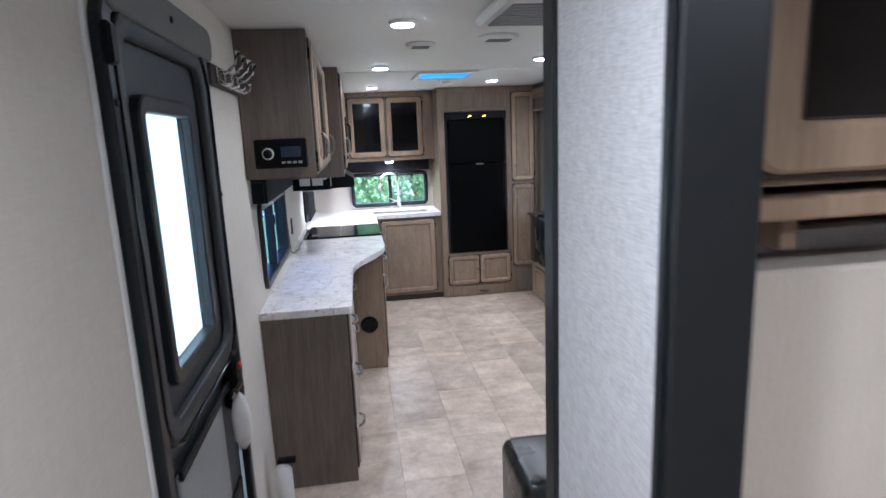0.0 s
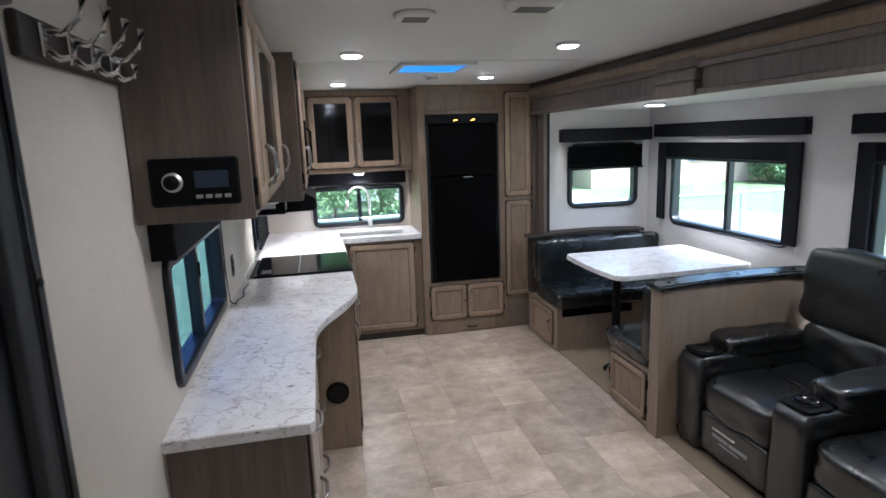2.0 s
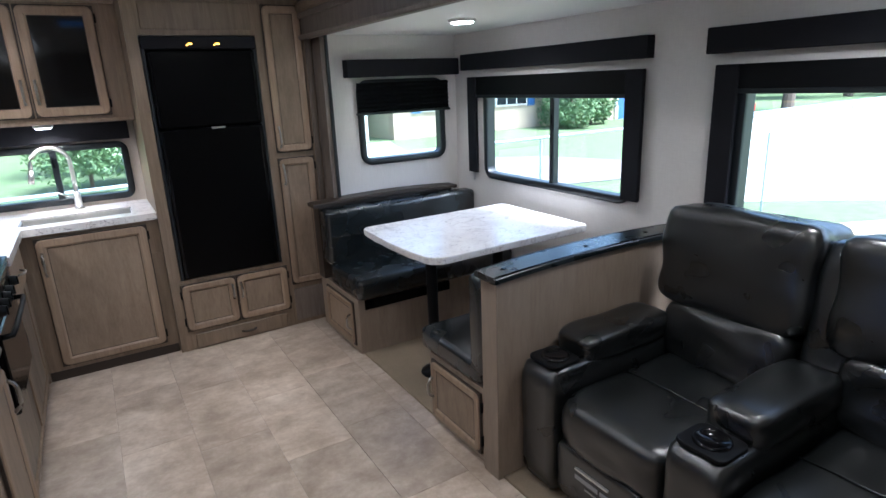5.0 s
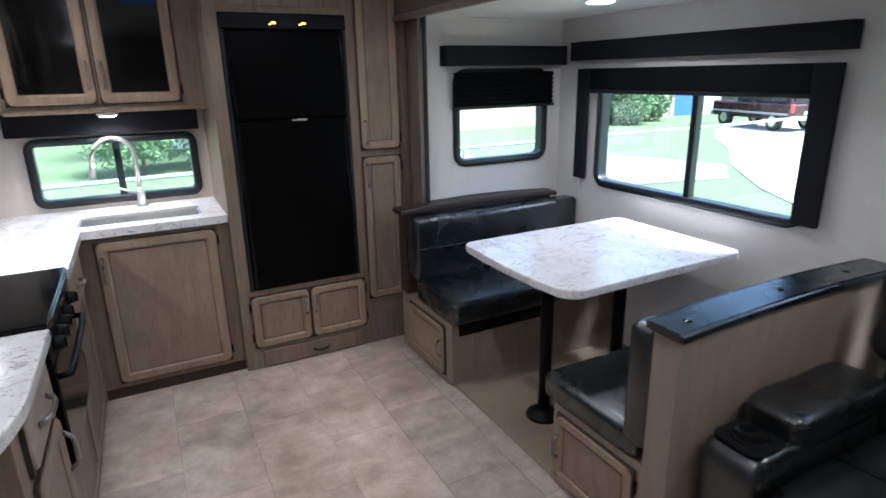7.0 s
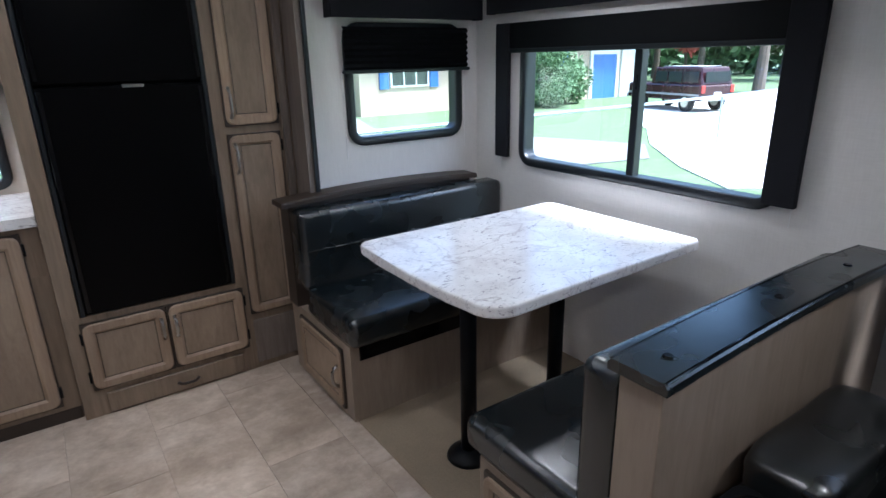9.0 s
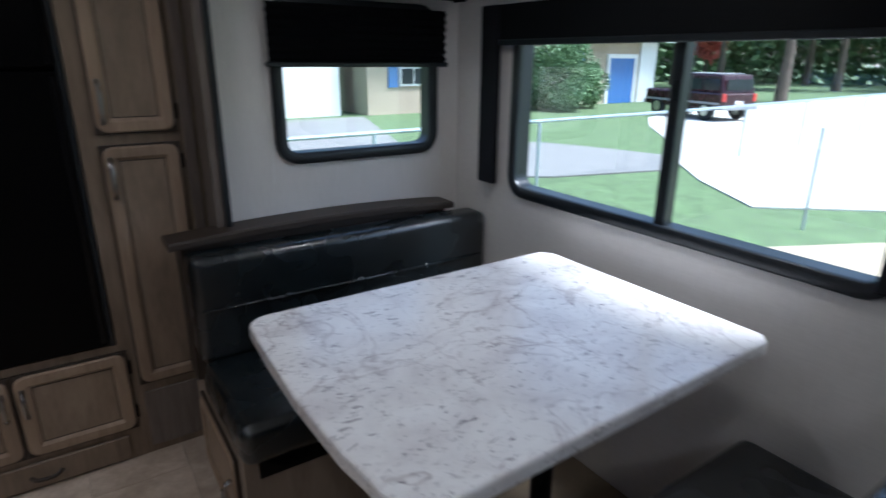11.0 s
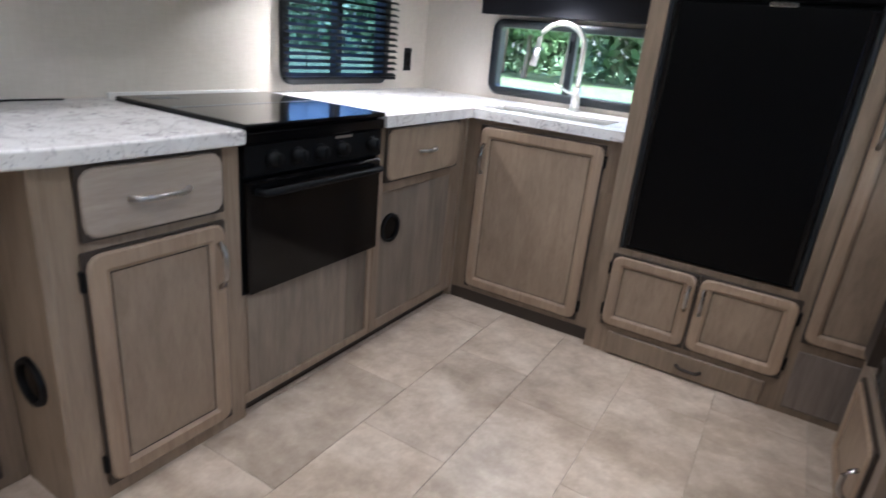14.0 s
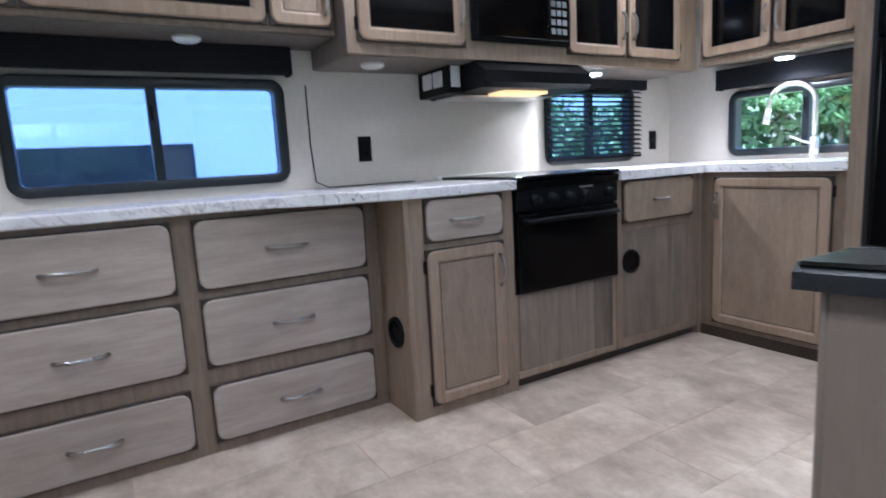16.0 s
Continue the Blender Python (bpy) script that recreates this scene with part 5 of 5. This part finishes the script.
for x in (13.4, 17.4, 21.4):
    wn_ = part("window", boxed(x, x + 1.9, 24.5, 24.6, 0.35, 1.75), WHITEPL, ho)
    for i in range(3):
        for j in range(2):
            part("pane", boxed(x + 0.08 + i * 0.6, x + 0.6 + i * 0.6, 24.47, 24.5, 0.43 + j * 0.65, 1.02 + j * 0.65), CARGLASS, wn_)
    for sx in (x - 0.5, x + 1.98):
        part("shutter", boxed(sx, sx + 0.42, 24.52, 24.6, 0.3, 1.8), BLUEDOOR, wn_, "blue shutter")
h2 = thing("garage_building", (6, 30, GZ), "low white outbuilding with a grey roof", "building")
part("wall", boxed(1.5, 11.0, 25, 32, GZ, 2.2), WHITEPL, h2)
part("roof", boxed(1.2, 11.2, 24.6, 32.4, 2.2, 2.5), ROOFM, h2)
part("garage_door", boxed(3, 6.4, 24.93, 25, GZ, 1.5), WHITEPL, h2)
bn = thing("bin", (7.2, 23, GZ), "small blue plastic bin standing by the outbuilding", "bin")
part("tub", disc(7.2, 23, GZ, GZ + 0.75, 0.24, 0.3, 12), BLUEDOOR, bn)


def leaf_cloud(name, mat, centre, radii, count, size, parent=None, seed=0, label="", lumps=14):
    rnd = random.Random(seed)
    blobs = []
    for _ in range(lumps):
        a, u = rnd.uniform(0, 6.283), rnd.uniform(-0.8, 1)
        q = math.sqrt(max(0, 1 - u * u)) * rnd.uniform(0.35, 0.8)
        blobs.append((centre[0] + radii[0] * q * math.cos(a), centre[1] + radii[1] * q * math.sin(a), centre[2] + radii[2] * u * 0.75, rnd.uniform(0.25, 0.5)))
    verts, faces = [], []
    for _ in range(count):
        b = rnd.choice(blobs)
        d = Vector((rnd.gauss(0, 1), rnd.gauss(0, 1), rnd.gauss(0, 1))).normalized() * rnd.uniform(0.55, 1.05)
        c = Vector((b[0] + d.x * b[3] * radii[0], b[1] + d.y * b[3] * radii[1], max(GZ + 0.02, b[2] + d.z * b[3] * radii[2])))
        t = Vector((rnd.gauss(0, 1), rnd.gauss(0, 1), rnd.gauss(0, 1))).normalized()
        s = t.cross(Vector((rnd.gauss(0, 1), rnd.gauss(0, 1), rnd.gauss(0, 1)))).normalized()
        L, W = size * rnd.uniform(0.7, 1.4), size * 0.45
        k = len(verts)
        verts += [c - t * L, c + s * W, c + t * L, c - s * W]
        faces.append((k, k + 1, k + 2, k + 3))
    me = bpy.data.meshes.new(name)
    o = ORIGIN[parent.name] if parent else Vector()
    me.from_pydata([v - o for v in verts], [], faces)
    me.materials.append(mat)
    ob = new(name, me)
    ORIGIN[ob.name] = o
    if parent:
        ob.parent = parent
    if label:
        ob["label"] = label
    return ob


def tree(x, y, h, r, seed, mat=LEAF, count=2600):
    rnd = random.Random(seed)
    t = thing("tree", (x, y, GZ), "broad green tree with a brown trunk and open crown" if mat is LEAF else "small tree with red blossom", "tree", "trees")
    th = h * 0.45
    part("trunk", tubed([(x, y, GZ), (x + 0.1, y, GZ + th * 0.5), (x, y + 0.1, GZ + th), (x, y, GZ + h * 0.7)], [0.05 * h * 0.6, 0.035 * h * 0.6, 0.025 * h * 0.6, 0.008 * h], 10), BARK, t)
    for k in range(5):
        a = k * 1.26 + rnd.uniform(-0.3, 0.3)
        part("limb", tubed([(x, y, GZ + th * (0.75 + 0.06 * k)), (x + 0.4 * r * math.cos(a), y + 0.4 * r * math.sin(a), GZ + h * 0.6), (x + 0.75 * r * math.cos(a), y + 0.75 * r * math.sin(a), GZ + h * 0.75)],
                            [0.014 * h, 0.009 * h, 0.003 * h], 7), BARK, t)
    leaf_cloud("crown", mat, (x, y, GZ + h * 0.68), (r, r, h * 0.36), count, 0.3, t, seed, "leafy crown", 20)
    return t


def shrub(x, y, r, h, seed, count=1800, leaf=0.11, name="shrub"):
    t = thing(name, (x, y, GZ), "rounded green garden shrub with loose leaves", "shrub", "shrubs")
    part("stem", disc(x, y, GZ, GZ + h * 0.5, 0.05, seg=8), BARK, t)
    leaf_cloud("foliage", LEAF, (x, y, GZ + h * 0.5), (r, r, h * 0.55), count, leaf, t, seed, "dense leaves", 22)


shrub(20.6, 22.8, 1.8, 2.9, 3, 9000, 0.08)
shrub(22.3, 23.2, 1.2, 2.1, 4, 3000)
for k, (x, y, h, r) in enumerate(((46, 31, 11, 5), (52, 25, 12, 5), (58, 19, 10, 5), (62, 32, 13, 6), (50, 38, 12, 6), (66, 24, 12, 6), (40, 37, 11, 5), (70, 14, 12, 6), (64, 6, 11, 6), (44, 46, 13, 6), (30, 44, 12, 6), (18, 46, 12, 6))):
    tree(x, y, h, r, 20 + k)
tree(47, 33, 6, 1.7, 50, REDLEAF, 900)
tree(35.5, 20.7, 12, 4.2, 51)
for k in range(9):
    tree(-22 + k * 3.6, 41 + 3 * math.sin(k * 1.7), 9 + 2 * math.sin(k * 2.3), 3.6, 70 + k, count=3000)
for k in range(3):
    shrub(0.6 + k * 1.5, 19.2 + 0.6 * k, 1.3, 3.4, 120 + k, 7000, 0.07)
tree(2.6, 22.5, 7, 2.6, 130, count=5000)


def woods(name, pts, h, count, seed, label):
    rnd = random.Random(seed)
    verts, faces = [], []
    for _ in range(count):
        k = rnd.randrange(len(pts) - 1)
        f = rnd.random()
        x, y = (pts[k][i] * (1 - f) + pts[k + 1][i] * f for i in (0, 1))
        top = h * (0.62 + 0.38 * noise.noise(Vector((x * 0.22, y * 0.22, seed))))
        c = Vector((x + rnd.gauss(0, 1.2), y + rnd.gauss(0, 1.2), GZ + top * rnd.random() ** 0.8))
        t = Vector((rnd.gauss(0, 1), rnd.gauss(0, 1), rnd.gauss(0, 1))).normalized()
        s = t.cross(Vector((rnd.gauss(0, 1), rnd.gauss(0, 1), rnd.gauss(0, 1)))).normalized()
        q = rnd.uniform(0.25, 0.6)
        n_ = len(verts)
        verts += [c - t * q, c + s * q * 0.5, c + t * q, c - s * q * 0.5]
        faces.append((n_, n_ + 1, n_ + 2, n_ + 3))
    me = bpy.data.meshes.new(name)
    me.from_pydata(verts, [], faces)
    me.materials.append(LEAF)
    return tagged(new(name, me), label, "woods", kind="stuff")


woods("far_woods", [(30, 52), (52, 48), (66, 36), (76, 18), (80, -6)], 13, 26000, 5, "dense green far woods behind the road")
woods("far_woods", [(-46, 42), (-20, 47), (-2, 48), (8, 50)], 10, 16000, 6, "dense green woods behind the lawn")


def wheel(parent, x, y, z, m, r=0.36):
    w = part("wheel", tubed([m @ Vector((x, y - 0.11, z)), m @ Vector((x, y - 0.09, z)), m @ Vector((x, y + 0.09, z)), m @ Vector((x, y + 0.11, z))], [r * 0.9, r, r, r * 0.9], 20), RUBBER, parent, "black tyre")
    for s in (-0.113, 0.113):
        part("rim", tubed([m @ Vector((x, y + s, z)), m @ Vector((x, y + s * 1.04, z))], r * 0.55, 16), STEEL, w)


def car(at, yaw):
    t = thing("car", at, "dark maroon boxy four-wheel-drive car parked on the drive", "car")
    m = Matrix.Translation(at) @ Matrix.Rotation(radians(yaw), 4, "Z")
    bm = bmesh.new()
    box(bm, -2.1, 2.1, -0.85, 0.85, 0.42, 1.02, 0.06, m=m)
    part("body", bm, MAROON, t)
    bm = bmesh.new()
    vs = box(bm, -2.05, 0.75, -0.78, 0.78, 1.0, 1.66, 0.05)
    for v in vs:
        if v.co.z > 1.4:
            v.co.x = v.co.x * 0.92 - 0.02
            v.co.y *= 0.9
    bmesh.ops.transform(bm, matrix=m, verts=bm.verts)
    cb = part("cabin", bm, MAROON, t)
    for s in (-1, 1):
        for a, b in ((-1.85, -1.05), (-0.98, -0.25), (-0.18, 0.5)):
            part("side_window", boxed(a, b, s * 0.76 - 0.012, s * 0.76 + 0.012, 1.1, 1.5, 0.003, m=m), CARGLASS, cb)
        part("side_trim", boxed(-2.05, 2.05, s * 0.86 - 0.012, s * 0.86 + 0.012, 0.6, 0.68, 0.003, m=m), GREYPL, t)
        part("tail_lamp", boxed(-2.12, -2.09, s * 0.72 - 0.08, s * 0.72 + 0.08, 0.72, 1.0, 0.003, m=m), RED, t)
        part("headlamp", boxed(2.09, 2.12, s * 0.62 - 0.1, s * 0.62 + 0.1, 0.75, 0.9, 0.003, m=m), CHROME, t)
    part("rear_window", boxed(-2.07, -2.03, -0.6, 0.6, 1.12, 1.5, 0.003, m=m), CARGLASS, cb)
    part("windscreen", boxed(0.66, 0.74, -0.68, 0.68, 1.08, 1.5, 0.003, m=m), CARGLASS, cb)
    part("number_plate", boxed(-2.125, -2.1, -0.18, 0.18, 0.62, 0.74, 0.002, m=m), WHITEPL, t)
    part("bumper", boxed(-2.2, -2.08, -0.85, 0.85, 0.42, 0.58, 0.03, m=m), GREYPL, t)
    part("bumper", boxed(2.08, 2.2, -0.85, 0.85, 0.42, 0.58, 0.03, m=m), GREYPL, t)
    part("roof_rack", boxed(-1.6, 0.3, -0.6, 0.6, 1.67, 1.7, 0.005, m=m), GREYPL, t)
    for x in (-1.35, 1.3):
        for s in (-0.76, 0.76):
            wheel(t, x, s, 0.36, m)


car((23.2, 17.75, GZ + 0.03), 76)

# neighbouring camper beside the kitchen window
CX = -7.0
ca = thing("camper", (CX - 1.2, 5, GZ), "pale blue-white travel trailer with dark windows parked alongside", "camper")
part("body", boxed(CX - 2.4, CX, -1.5, 9.5, GZ + 0.5, 2.75, 0.15, seg=3), CAMPER, ca)
for y0, y1 in ((2.2, 4.4), (5.6, 6.2)):
    w_ = part("window", boxed(CX - 0.015, CX + 0.02, y0, y1, 0.55, 1.45, 0.01), FRAME, ca)
    part("pane", boxed(CX + 0.015, CX + 0.028, y0 + 0.06, y1 - 0.06, 0.61, 1.39), CARGLASS, w_)
part("belt_trim", boxed(CX - 0.01, CX + 0.01, -1.3, 9.3, 0.3, 0.36), GREYPL, ca)
for y in (3.6, 4.6):
    part("wheel", tubed([(CX - 0.2, y, GZ + 0.36), (CX + 0.02, y, GZ + 0.36)], 0.36, 20), RUBBER, ca)

# ---- floor tiles, last ----
tiles = {}
TW, TL = 0.3125, 0.61
for col in range(8):
    x, x1 = max(WL, -0.4 + col * TW), min(-0.4 + (col + 1) * TW, 1.99)
    y = -1.5 - TL * (0, 0.5, 0.33, 0.72)[col % 4]
    while y < RY:
        y0, y1 = max(y, -1.3), min(y + TL, RY)
        if y1 - y0 > 0.02:
            key = (round(x1 - x, 3), round(y1 - y0, 3))
            if key not in tiles:
                bm = boxed(0.0006, key[0] - 0.0006, 0.0006, key[1] - 0.0006, -0.004, 0.0, 0.0006)
                bmesh.ops.recalc_face_normals(bm, faces=bm.faces)
                me = bpy.data.meshes.new("tile")
                bm.to_mesh(me)
                bm.free()
                me.materials.append(TILE)
                tiles[key] = me
            ob = new("tile", tiles[key])
            ob.location = (x, y0, 0)
            ob.parent = floor
        y += TL
